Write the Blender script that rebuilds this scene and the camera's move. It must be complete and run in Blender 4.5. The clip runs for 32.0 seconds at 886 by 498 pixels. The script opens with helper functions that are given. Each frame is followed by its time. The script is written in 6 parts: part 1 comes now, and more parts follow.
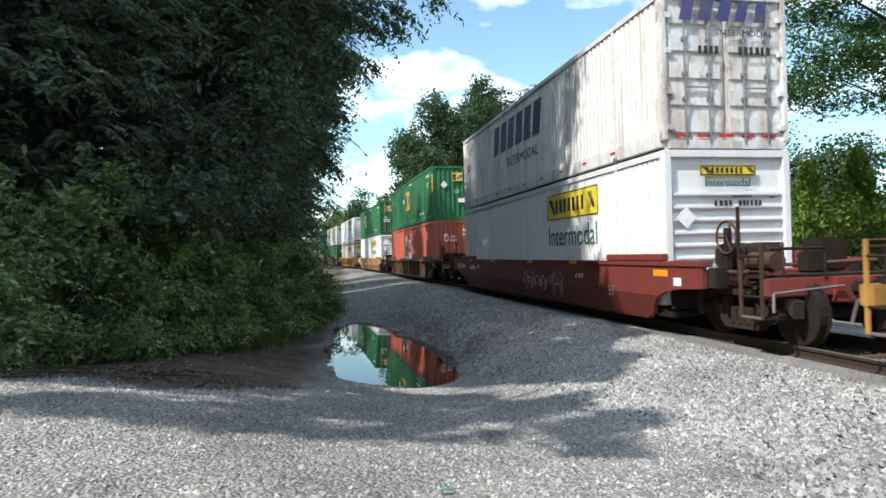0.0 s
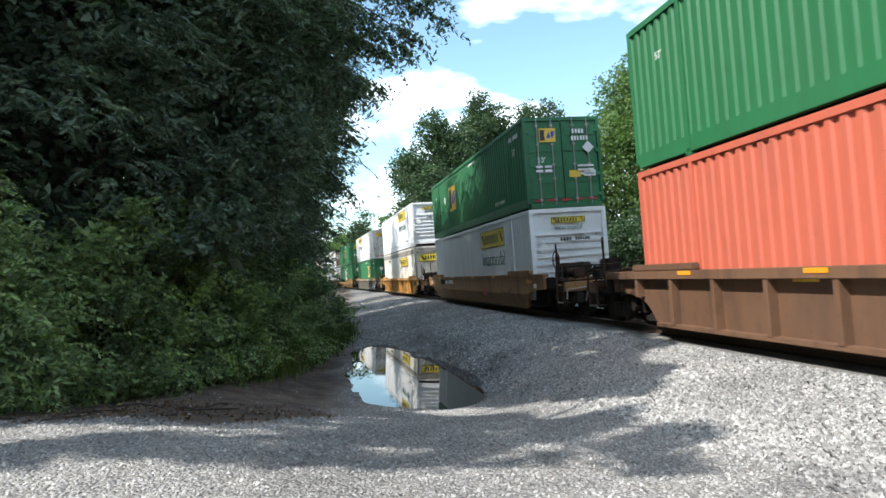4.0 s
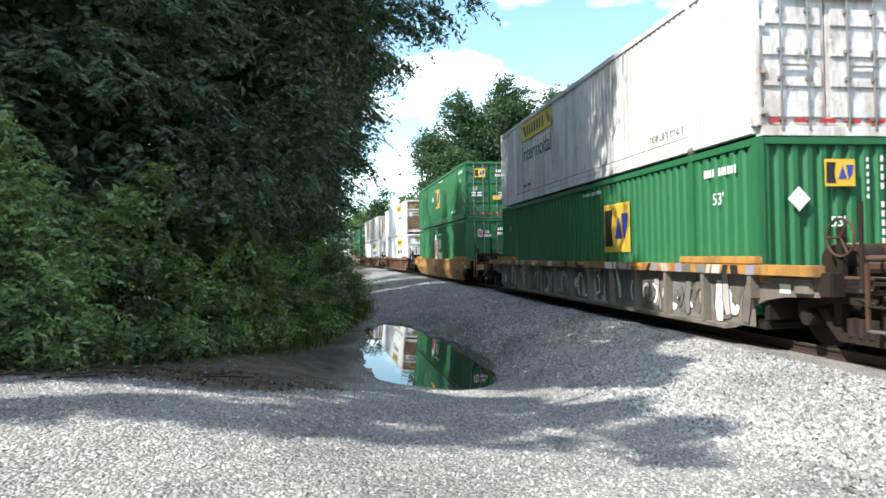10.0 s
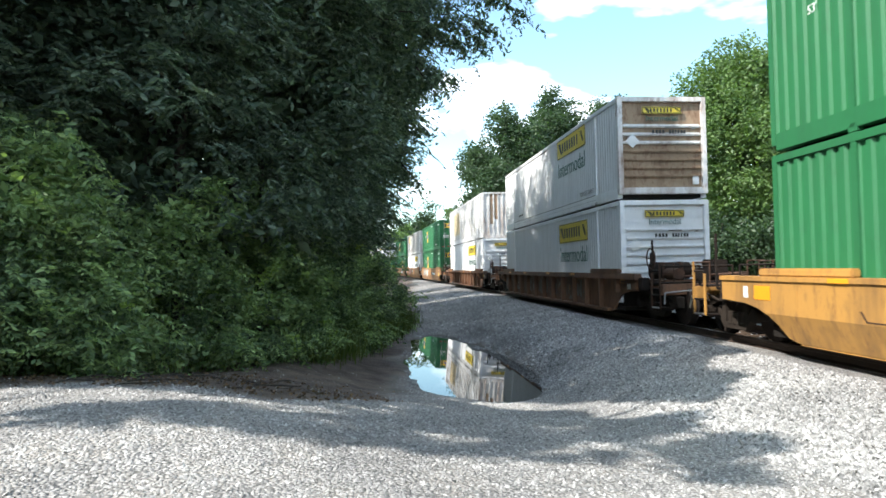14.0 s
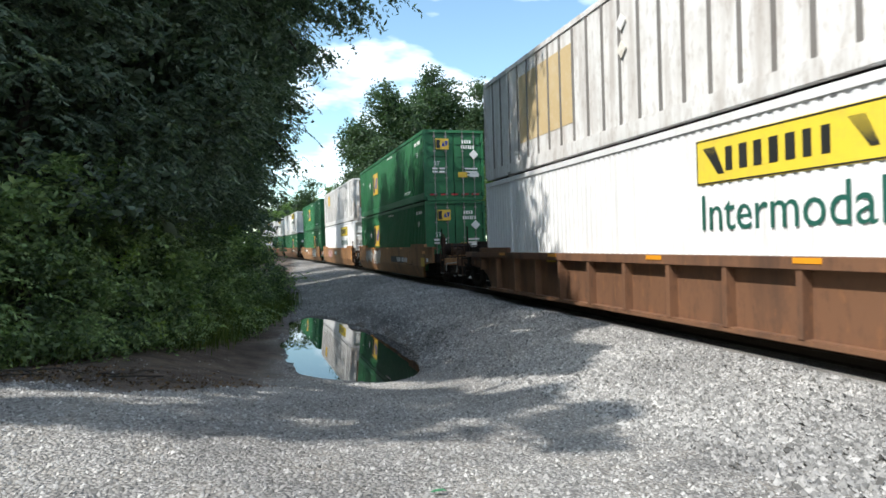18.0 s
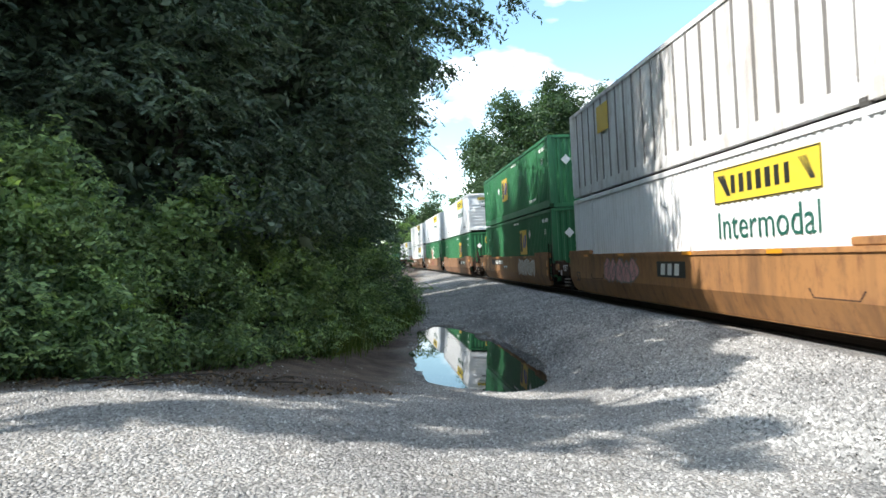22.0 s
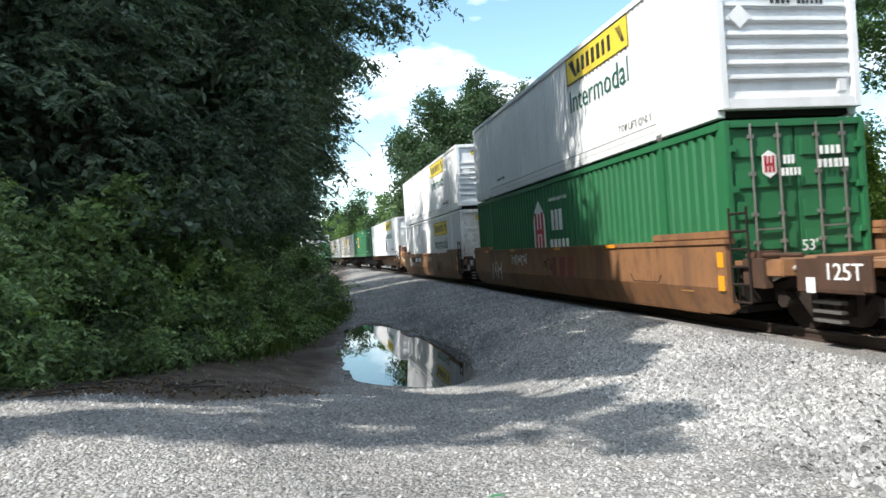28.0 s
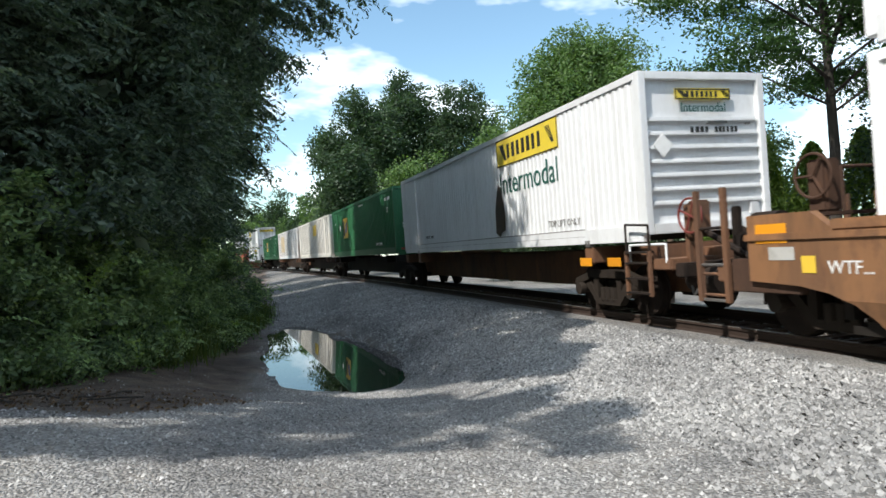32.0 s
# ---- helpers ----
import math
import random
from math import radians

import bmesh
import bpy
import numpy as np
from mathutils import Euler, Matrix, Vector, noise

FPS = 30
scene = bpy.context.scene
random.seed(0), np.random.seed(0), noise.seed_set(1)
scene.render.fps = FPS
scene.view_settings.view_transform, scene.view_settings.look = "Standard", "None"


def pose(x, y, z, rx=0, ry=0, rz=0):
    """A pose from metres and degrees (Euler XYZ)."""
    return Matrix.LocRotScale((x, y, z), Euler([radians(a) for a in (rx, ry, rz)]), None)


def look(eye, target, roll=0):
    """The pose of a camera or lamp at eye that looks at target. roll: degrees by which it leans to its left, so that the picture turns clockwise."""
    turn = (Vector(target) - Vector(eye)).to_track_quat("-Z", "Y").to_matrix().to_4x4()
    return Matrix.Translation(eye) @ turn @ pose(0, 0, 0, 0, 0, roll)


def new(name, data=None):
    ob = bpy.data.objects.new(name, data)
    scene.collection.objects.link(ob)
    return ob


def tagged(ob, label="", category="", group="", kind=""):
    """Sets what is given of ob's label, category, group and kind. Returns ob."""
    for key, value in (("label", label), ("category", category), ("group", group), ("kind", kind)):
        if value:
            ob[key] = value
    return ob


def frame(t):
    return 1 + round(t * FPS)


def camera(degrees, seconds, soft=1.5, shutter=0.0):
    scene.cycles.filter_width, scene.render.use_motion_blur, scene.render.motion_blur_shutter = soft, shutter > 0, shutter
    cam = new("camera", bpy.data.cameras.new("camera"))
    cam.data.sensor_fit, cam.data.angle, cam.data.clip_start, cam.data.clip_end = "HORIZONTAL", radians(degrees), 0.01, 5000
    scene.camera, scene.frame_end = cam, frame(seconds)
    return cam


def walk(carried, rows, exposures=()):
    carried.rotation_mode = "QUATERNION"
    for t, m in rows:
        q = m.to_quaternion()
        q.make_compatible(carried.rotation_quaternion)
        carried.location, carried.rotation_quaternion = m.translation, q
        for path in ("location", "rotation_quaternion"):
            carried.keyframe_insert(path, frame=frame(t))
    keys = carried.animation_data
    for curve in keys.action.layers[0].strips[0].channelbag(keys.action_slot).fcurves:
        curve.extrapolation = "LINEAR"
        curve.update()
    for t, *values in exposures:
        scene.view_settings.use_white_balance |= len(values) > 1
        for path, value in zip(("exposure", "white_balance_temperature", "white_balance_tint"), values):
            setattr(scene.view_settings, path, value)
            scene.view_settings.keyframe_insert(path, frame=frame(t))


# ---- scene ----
EXPOSURES = [(0.0, 0.42), (1.0, 0.32), (2.0, 0.38), (3.0, 0.68), (6.0, 0.55), (7.0, 0.3), (8.0, 0.35), (9.3, 0.12), (10.0, 0.92), (11.0, 0.64), (12.0, 0.98), (13.5, 1.1), (16.0, 0.62), (17.0, 0.83), (18.0, 0.38), (19.0, 0.3), (20.0, 0.9), (22.0, 0.9), (23.0, 0.74), (24.0, 1.1), (25.0, 0.92), (26.0, 0.76), (29.0, 0.7), (30.0, 0.7), (31.0, 0.28), (32.0, 0.22)]
cam = camera(67.61, 32.0, soft=1.55, shutter=0.12)
walk(cam, [
    (0.0, pose(0.288, -0.091, 2.268, 90.99, -1.21, -8.01)),
    (0.5, pose(0.290, -0.077, 2.272, 90.72, -0.27, -7.95)),
    (1.0, pose(0.265, -0.068, 2.272, 90.77, 0.25, -8.13)),
    (1.5, pose(0.182, -0.067, 2.280, 90.87, 0.24, -8.17)),
    (2.0, pose(0.043, -0.084, 2.314, 91.14, 1.19, -7.89)),
    (2.5, pose(0.049, -0.026, 2.316, 91.17, 1.65, -8.17)),
    (3.0, pose(0.038, -0.028, 2.322, 91.37, 1.59, -8.31)),
    (3.5, pose(-0.026, -0.034, 2.324, 92.49, 1.91, -7.97)),
    (5.5, pose(-0.092, 0.007, 2.302, 92.16, -0.86, -7.46)),
    (6.0, pose(-0.100, 0.026, 2.309, 92.09, -0.73, -8.23)),
    (6.5, pose(-0.089, 0.025, 2.297, 91.94, -0.78, -9.53)),
    (7.0, pose(-0.094, 0.029, 2.299, 91.72, -1.33, -10.57)),
    (7.5, pose(-0.092, 0.010, 2.296, 91.61, -1.34, -10.71)),
    (8.0, pose(-0.073, -0.021, 2.302, 91.43, -0.88, -11.23)),
    (8.5, pose(-0.055, -0.059, 2.295, 91.36, -0.35, -11.75)),
    (9.0, pose(-0.086, -0.027, 2.295, 91.44, -0.49, -9.45)),
    (9.5, pose(-0.099, 0.014, 2.275, 91.26, -0.95, -2.43)),
    (10.0, pose(-0.083, 0.008, 2.297, 90.90, -1.46, -6.33)),
    (10.5, pose(-0.081, 0.007, 2.279, 90.79, -1.75, -7.93)),
    (11.0, pose(-0.087, 0.027, 2.297, 90.63, -2.19, -8.49)),
    (11.5, pose(-0.096, 0.025, 2.295, 90.95, -1.94, -7.92)),
    (12.0, pose(-0.107, 0.038, 2.289, 91.15, -2.26, -6.22)),
    (12.5, pose(-0.093, 0.021, 2.272, 91.48, -2.00, -4.59)),
    (13.0, pose(-0.085, -0.008, 2.278, 91.84, -2.16, -3.41)),
    (13.5, pose(-0.079, -0.019, 2.287, 91.96, -1.93, -2.76)),
    (15.5, pose(-0.069, -0.026, 2.283, 91.39, -0.34, -2.67)),
    (16.0, pose(-0.073, -0.023, 2.280, 91.49, -0.29, -3.73)),
    (16.5, pose(-0.072, -0.023, 2.282, 91.54, -0.65, -4.10)),
    (17.0, pose(-0.032, -0.044, 2.295, 90.55, -0.87, -7.30)),
    (17.5, pose(0.018, -0.032, 2.312, 90.13, -0.78, -11.54)),
    (18.0, pose(0.052, -0.033, 2.322, 90.25, -0.97, -12.45)),
    (18.5, pose(0.024, -0.018, 2.319, 90.25, -0.91, -13.42)),
    (19.0, pose(0.006, 0.006, 2.320, 89.93, -0.30, -9.43)),
    (19.5, pose(0.020, -0.005, 2.321, 90.27, 0.02, -8.00)),
    (20.0, pose(0.027, -0.027, 2.319, 90.81, 0.32, -7.31)),
    (20.5, pose(0.040, -0.002, 2.327, 91.24, 0.30, -6.40)),
    (21.0, pose(0.045, -0.014, 2.308, 91.46, 0.40, -6.10)),
    (21.5, pose(0.035, 0.002, 2.311, 91.21, 0.39, -4.66)),
    (22.0, pose(0.036, -0.007, 2.316, 90.97, 0.13, -1.76)),
    (22.5, pose(0.048, -0.020, 2.310, 90.80, 0.13, -2.92)),
    (23.0, pose(0.050, -0.032, 2.309, 90.69, -0.04, -4.07)),
    (23.5, pose(0.053, -0.024, 2.316, 90.65, -0.27, -5.19)),
    (24.0, pose(0.067, -0.036, 2.311, 90.87, 0.14, -6.90)),
    (24.5, pose(0.068, -0.044, 2.311, 90.94, 0.14, -9.15)),
    (25.0, pose(0.062, -0.040, 2.314, 90.97, 0.18, -10.10)),
    (25.5, pose(0.059, -0.027, 2.317, 90.80, -0.03, -10.23)),
    (26.0, pose(0.052, -0.019, 2.321, 90.65, 0.02, -9.15)),
    (26.5, pose(0.048, -0.014, 2.319, 90.57, -0.11, -8.41)),
    (28.5, pose(0.075, -0.013, 2.312, 90.73, 1.41, -7.97)),
    (29.0, pose(0.074, -0.016, 2.307, 90.83, 1.19, -8.13)),
    (29.5, pose(0.034, 0.035, 2.307, 90.63, 0.98, -8.25)),
    (30.0, pose(-0.020, 0.128, 2.307, 90.37, 1.46, -10.70)),
    (30.5, pose(-0.022, 0.196, 2.315, 90.20, 1.58, -12.24)),
    (31.0, pose(-0.052, 0.203, 2.312, 90.18, 1.65, -13.32)),
    (31.5, pose(-0.066, 0.182, 2.311, 90.43, 1.65, -14.08)),
    (32.0, pose(-0.051, 0.174, 2.302, 90.68, 1.32, -14.72)),
], exposures=EXPOSURES)

# ---- world and sun ----
SUN_TO = Vector((-0.80, -0.42, 0.98)).normalized()
world = bpy.data.worlds.new("sky_world")
scene.world = world
world.use_nodes = True
wn, wl = world.node_tree.nodes, world.node_tree.links
wn.clear()
sky = wn.new("ShaderNodeTexSky")
sky.sky_type = "NISHITA"
sky.sun_disc = False
sky.sun_elevation = math.asin(SUN_TO.z)
sky.sun_rotation = math.atan2(SUN_TO.x, SUN_TO.y)
sky.air_density, sky.dust_density, sky.ozone_density = 1.0, 0.7, 1.0
coord = wn.new("ShaderNodeTexCoord")
cmap = wn.new("ShaderNodeMapping")
cmap.inputs["Scale"].default_value = (1.0, 1.0, 2.6)
cmap.inputs["Location"].default_value = (0.35, 0.1, 0.0)
wl.new(coord.outputs["Generated"], cmap.inputs["Vector"])
cn = wn.new("ShaderNodeTexNoise")
cn.inputs["Scale"].default_value = 3.2
cn.inputs["Detail"].default_value = 5.0
cn.inputs["Roughness"].default_value = 0.55
wl.new(cmap.outputs["Vector"], cn.inputs["Vector"])
cr = wn.new("ShaderNodeValToRGB")
cr.color_ramp.elements[0].position, cr.color_ramp.elements[0].color = 0.495, (0, 0, 0, 1)
cr.color_ramp.elements[1].position, cr.color_ramp.elements[1].color = 0.68, (1, 1, 1, 1)
wl.new(cn.outputs["Fac"], cr.inputs["Fac"])
cmix = wn.new("ShaderNodeMixRGB")
cmix.inputs["Color2"].default_value = (11.5, 11.9, 12.1, 1)
wl.new(cr.outputs["Color"], cmix.inputs["Fac"])
tint = wn.new("ShaderNodeMixRGB")
tint.blend_type = "MULTIPLY"
tint.inputs["Fac"].default_value = 1.0
tint.inputs["Color2"].default_value = (0.98, 1.12, 1.06, 1)
wl.new(sky.outputs["Color"], tint.inputs["Color1"])
wl.new(tint.outputs["Color"], cmix.inputs["Color1"])
bg = wn.new("ShaderNodeBackground")
bg.inputs["Strength"].default_value = 0.185
wl.new(cmix.outputs["Color"], bg.inputs["Color"])
wout = wn.new("ShaderNodeOutputWorld")
wl.new(bg.outputs["Background"], wout.inputs["Surface"])
sun = new("sun", bpy.data.lights.new("sun", "SUN"))
sun.data.energy, sun.data.angle, sun.data.color = 5.0, radians(0.53), (1.0, 0.96, 0.9)
sun.matrix_world = look(SUN_TO * 100, (0, 0, 0))

# ---- track and ground shape ----
TX, TH, TK, RAIL_Z, CANT = 7.81, radians(2.22), 0.00074, 1.19, 2.75
# the train gains a little speed: metres a second every four seconds
SPEEDS = (9.617, 9.481, 9.557, 9.624, 9.663, 9.806, 9.857, 9.883, 9.854)


def run(t):
    """How far the train has gone at t seconds."""
    d = 0.0
    for i, (a, b) in enumerate(zip(SPEEDS, SPEEDS[1:])):
        u = max(0.0, min(t - 4 * i, 4.0))
        d += a * u + (b - a) * u * u / 8
    return d


def track(s):
    a = TH + TK * s
    return TX + (math.cos(a) - math.cos(TH)) / TK, (math.sin(a) - math.sin(TH)) / TK, a


def on_track(s, lat=0.0, h=0.0):
    x, y, a = track(s)
    return pose(x, y, RAIL_Z, 0, -CANT, math.degrees(a)) @ Vector((lat, 0, h))


def smooth(a, b, x):
    t = min(1.0, max(0.0, (x - a) / (b - a)))
    return t * t * (3 - 2 * t)


PUDDLE = (0.95, 17.6)


def puddle_q(x, y):
    """1 at the puddle's rim, less inside it."""
    xl, xr = 0.0, 3.1 - 0.1 * (y - 13)
    half = max(0.4, (xr - xl) / 2)
    return ((abs(x - (xl + xr) / 2) / half) ** 3 + (abs(y - 17.5) / 5.5) ** 3) ** (1 / 3) + 0.12 * noise.noise(Vector((x * 0.9, y * 0.5, 2.0)))


def ground_z(x, y):
    """Height of the ground: a gravel apron that falls to a puddle and climbs to the track bed."""
    s = min(900.0, max(-900.0, y))
    cx = track(s)[0]
    d = cx - x
    near = 1.0 - 0.94 * smooth(2.0, 13.5, y) + 0.45 * smooth(21, 36, y)
    near += 0.38 * smooth(1.0 - 1.6 * smooth(9, 12.5, y), -2.7, x) * smooth(2.0, 7.0, y) * smooth(60, 30, y)
    bed = RAIL_Z - 0.2
    if d > 0:
        k = smooth(6.2, 1.7, d)
        z = near * (1 - k) + bed * k
    else:
        k = smooth(4.0, 1.9, -d)
        z = (bed - 0.22) * (1 - k) + bed * k
    z -= (0.19 + 0.2 * smooth(1.5, 2.6, x)) * smooth(1.32, 0.85, puddle_q(x, y))
    n = noise.noise(Vector((x * 0.35, y * 0.35, 3.1))) * 0.07 + noise.noise(Vector((x * 1.3, y * 1.3, 7.7))) * 0.022
    return z + n * smooth(1.2, 2.4, abs(d))


def soil_at(x, y):
    """How far the ground is bare soil rather than gravel: under and before the bushes."""
    w = noise.noise(Vector((x * 0.8, y * 0.8, 1.0)))
    yb = 6.8 + 2.0 * max(0.0, x + 1.5)
    return smooth(0.2, -0.7, x + 0.5 * w) * smooth(yb - 0.6, yb + 0.7, y + 0.8 * noise.noise(Vector((x, y, 5))))


# ---- materials ----
def tree_of(name):
    m = bpy.data.materials.new(name)
    m.use_nodes = True
    return m, m.node_tree.nodes, m.node_tree.links, m.node_tree.nodes["Principled BSDF"]


def tex(n, l, kind, scale, detail=4.0, stretch=None, coords="Object", rough=0.55):
    t = n.new(kind)
    t.inputs["Scale"].default_value = scale
    if kind == "ShaderNodeTexNoise":
        t.inputs["Detail"].default_value = detail
        t.inputs["Roughness"].default_value = rough
    c = n.new("ShaderNodeTexCoord")
    if stretch:
        mp = n.new("ShaderNodeMapping")
        mp.inputs["Scale"].default_value = stretch
        l.new(c.outputs[coords], mp.inputs["Vector"])
        l.new(mp.outputs["Vector"], t.inputs["Vector"])
    else:
        l.new(c.outputs[coords], t.inputs["Vector"])
    return t


def ramp(n, l, src, stops):
    r = n.new("ShaderNodeValToRGB")
    e = r.color_ramp.elements
    while len(e) < len(stops):
        e.new(0.5)
    for el, (p, c) in zip(e, stops):
        el.position, el.color = p, (*c, 1.0) if len(c) == 3 else c
    l.new(src, r.inputs["Fac"])
    return r.outputs["Color"]


def mixc(n, l, fac, a, b, mode="MIX"):
    m = n.new("ShaderNodeMixRGB")
    m.blend_type = mode
    for key, v in (("Fac", fac), ("Color1", a), ("Color2", b)):
        if isinstance(v, (int, float)):
            m.inputs[key].default_value = v
        elif isinstance(v, tuple):
            m.inputs[key].default_value = (*v, 1.0)
        else:
            l.new(v, m.inputs[key])
    return m.outputs["Color"]


def bump(n, l, bsdf, height, strength=0.3, dist=0.02):
    b = n.new("ShaderNodeBump")
    b.inputs["Strength"].default_value = strength
    b.inputs["Distance"].default_value = dist
    l.new(height, b.inputs["Height"])
    l.new(b.outputs["Normal"], bsdf.inputs["Normal"])


def painted(name, col, grime=(0.12, 0.09, 0.07), amount=0.5, rough=0.5, metal=0.0, seed=0.0, rust=None, rust_at=0.66):
    """Weathered paint: vertical rain streaks, blotches of dirt and rust spots."""
    m, n, l, b = tree_of(name)
    streak = tex(n, l, "ShaderNodeTexNoise", 1.0, 6, (2.3 + seed, 2.3, 0.28))
    blot = tex(n, l, "ShaderNodeTexNoise", 0.8 + seed * 0.1, 8)
    f1 = ramp(n, l, streak.outputs["Fac"], [(0.48, (0, 0, 0)), (0.78, (amount, amount, amount))])
    f2 = ramp(n, l, blot.outputs["Fac"], [(0.5, (0, 0, 0)), (0.85, (amount * 0.8,) * 3)])
    info = n.new("ShaderNodeObjectInfo")
    tint = ramp(n, l, info.outputs["Random"], [(0.0, tuple(c * 0.9 for c in col)), (1.0, tuple(min(1, c * 1.08) for c in col))])
    c = mixc(n, l, f1, tint, grime)
    c = mixc(n, l, f2, c, tuple((g + k) / 2 for g, k in zip(grime, col)))
    fleck = tex(n, l, "ShaderNodeTexNoise", 7.0 + seed, 9, (1, 1, 0.5), rough=0.7)
    c = mixc(n, l, ramp(n, l, fleck.outputs["Fac"], [(0.5, (0, 0, 0)), (0.72, (amount * 0.6,) * 3)]), c, grime)
    if rust:
        sp = tex(n, l, "ShaderNodeTexNoise", 4.5, 12, (1, 1, 0.4), rough=0.68)
        f3 = ramp(n, l, sp.outputs["Fac"], [(rust_at - 0.04, (0, 0, 0)), (rust_at + 0.1, (0.75, 0.75, 0.75))])
        c = mixc(n, l, f3, c, rust)
    l.new(c, b.inputs["Base Color"])
    fine = tex(n, l, "ShaderNodeTexNoise", 60, 3)
    r = n.new("ShaderNodeMapRange")
    r.inputs["To Min"].default_value, r.inputs["To Max"].default_value = rough - 0.12, rough + 0.2
    l.new(blot.outputs["Fac"], r.inputs["Value"])
    l.new(r.outputs["Result"], b.inputs["Roughness"])
    b.inputs["Metallic"].default_value = metal
    if rough > 0.7:
        b.inputs["Specular IOR Level"].default_value = 0.15
    bump(n, l, b, fine.outputs["Fac"], 0.08, 0.004)
    return m


def ground_mat():
    m, n, l, b = tree_of("gravel_ground")
    big = tex(n, l, "ShaderNodeTexNoise", 0.55, 6)
    mid = tex(n, l, "ShaderNodeTexNoise", 2.2, 6)
    vor = tex(n, l, "ShaderNodeTexVoronoi", 36.0)
    stone = ramp(n, l, vor.outputs["Color"], [(0.0, (0.18, 0.175, 0.168)), (0.5, (0.31, 0.303, 0.291)), (1.0, (0.44, 0.43, 0.412))])
    gap = ramp(n, l, vor.outputs["Distance"], [(0.25, (1, 1, 1)), (0.75, (0.45, 0.45, 0.45))])
    c = mixc(n, l, 1.0, stone, gap, "MULTIPLY")
    dirt = ramp(n, l, mid.outputs["Fac"], [(0.42, (0, 0, 0)), (0.7, (0.45, 0.45, 0.45))])
    c = mixc(n, l, dirt, c, (0.26, 0.235, 0.2))
    at = n.new("ShaderNodeAttribute")
    at.attribute_name = "soil"
    c = mixc(n, l, at.outputs["Fac"], c, ramp(n, l, mid.outputs["Fac"], [(0.3, (0.055, 0.04, 0.031)), (0.75, (0.15, 0.112, 0.086))]))
    c2 = ramp(n, l, big.outputs["Fac"], [(0.32, (0.66, 0.66, 0.67)), (0.62, (1.1, 1.1, 1.1))])
    c = mixc(n, l, 1.0, c, c2, "MULTIPLY")
    l.new(c, b.inputs["Base Color"])
    b.inputs["Roughness"].default_value = 0.92
    bump(n, l, b, gap, 0.9, 0.03)
    return m


def stone_mat():
    m, n, l, b = tree_of("crushed_stone")
    g = n.new("ShaderNodeNewGeometry")
    c = ramp(n, l, g.outputs["Random Per Island"], [(0.0, (0.10, 0.099, 0.095)), (0.35, (0.25, 0.248, 0.238)), (0.85, (0.385, 0.378, 0.362)), (1.0, (0.53, 0.52, 0.5))])
    f = tex(n, l, "ShaderNodeTexNoise", 45, 5)
    c = mixc(n, l, 0.5, c, ramp(n, l, f.outputs["Fac"], [(0.3, (0.5, 0.5, 0.5)), (0.7, (1.1, 1.1, 1.1))]), "MULTIPLY")
    big = tex(n, l, "ShaderNodeTexNoise", 0.55, 6)
    c = mixc(n, l, 1.0, c, ramp(n, l, big.outputs["Fac"], [(0.32, (0.7, 0.7, 0.71)), (0.62, (1.1, 1.1, 1.1))]), "MULTIPLY")
    l.new(c, b.inputs["Base Color"])
    b.inputs["Roughness"].default_value = 0.85
    return m


def leaf_mat(name, a, c_, trans=0.35, pscale=0.6, plo=0.75, phi=1.15):
    m, n, l, b = tree_of(name)
    g = n.new("ShaderNodeNewGeometry")
    mid = tuple((p + q) / 2 for p, q in zip(a, c_))
    c = ramp(n, l, g.outputs["Random Per Island"], [(0.0, a), (0.6, mid), (1.0, c_)])
    patch = tex(n, l, "ShaderNodeTexNoise", pscale, 3)
    c = mixc(n, l, 1.0, c, ramp(n, l, patch.outputs["Fac"], [(0.3, (plo, plo * 1.05, plo)), (0.7, (phi, phi * 0.97, phi * 0.88))]), "MULTIPLY")
    l.new(c, b.inputs["Base Color"])
    b.inputs["Roughness"].default_value = 0.5
    b.inputs["Specular IOR Level"].default_value = 0.35
    t = n.new("ShaderNodeBsdfTranslucent")
    l.new(mixc(n, l, 1.0, c, (1.3, 1.5, 0.6), "MULTIPLY"), t.inputs["Color"])
    mx = n.new("ShaderNodeMixShader")
    mx.inputs["Fac"].default_value = trans
    l.new(b.outputs["BSDF"], mx.inputs[1])
    l.new(t.outputs["BSDF"], mx.inputs[2])
    l.new(mx.outputs["Shader"], n["Material Output"].inputs["Surface"])
    return m


def bark_mat():
    m, n, l, b = tree_of("bark")
    t = tex(n, l, "ShaderNodeTexNoise", 6, 8, (1, 1, 0.15))
    l.new(ramp(n, l, t.outputs["Fac"], [(0.3, (0.018, 0.015, 0.012)), (0.7, (0.06, 0.05, 0.04))]), b.inputs["Base Color"])
    b.inputs["Roughness"].default_value = 0.95
    bump(n, l, b, t.outputs["Fac"], 0.8, 0.03)
    return m


def water_mat():
    m, n, l, b = tree_of("still_water")
    b.inputs["Base Color"].default_value = (0.012, 0.011, 0.009, 1)
    b.inputs["Roughness"].default_value = 0.02
    b.inputs["IOR"].default_value = 1.33
    b.inputs["Specular IOR Level"].default_value = 0.9
    w = tex(n, l, "ShaderNodeTexNoise", 1.6, 2)
    bump(n, l, b, w.outputs["Fac"], 0.015, 0.02)
    return m


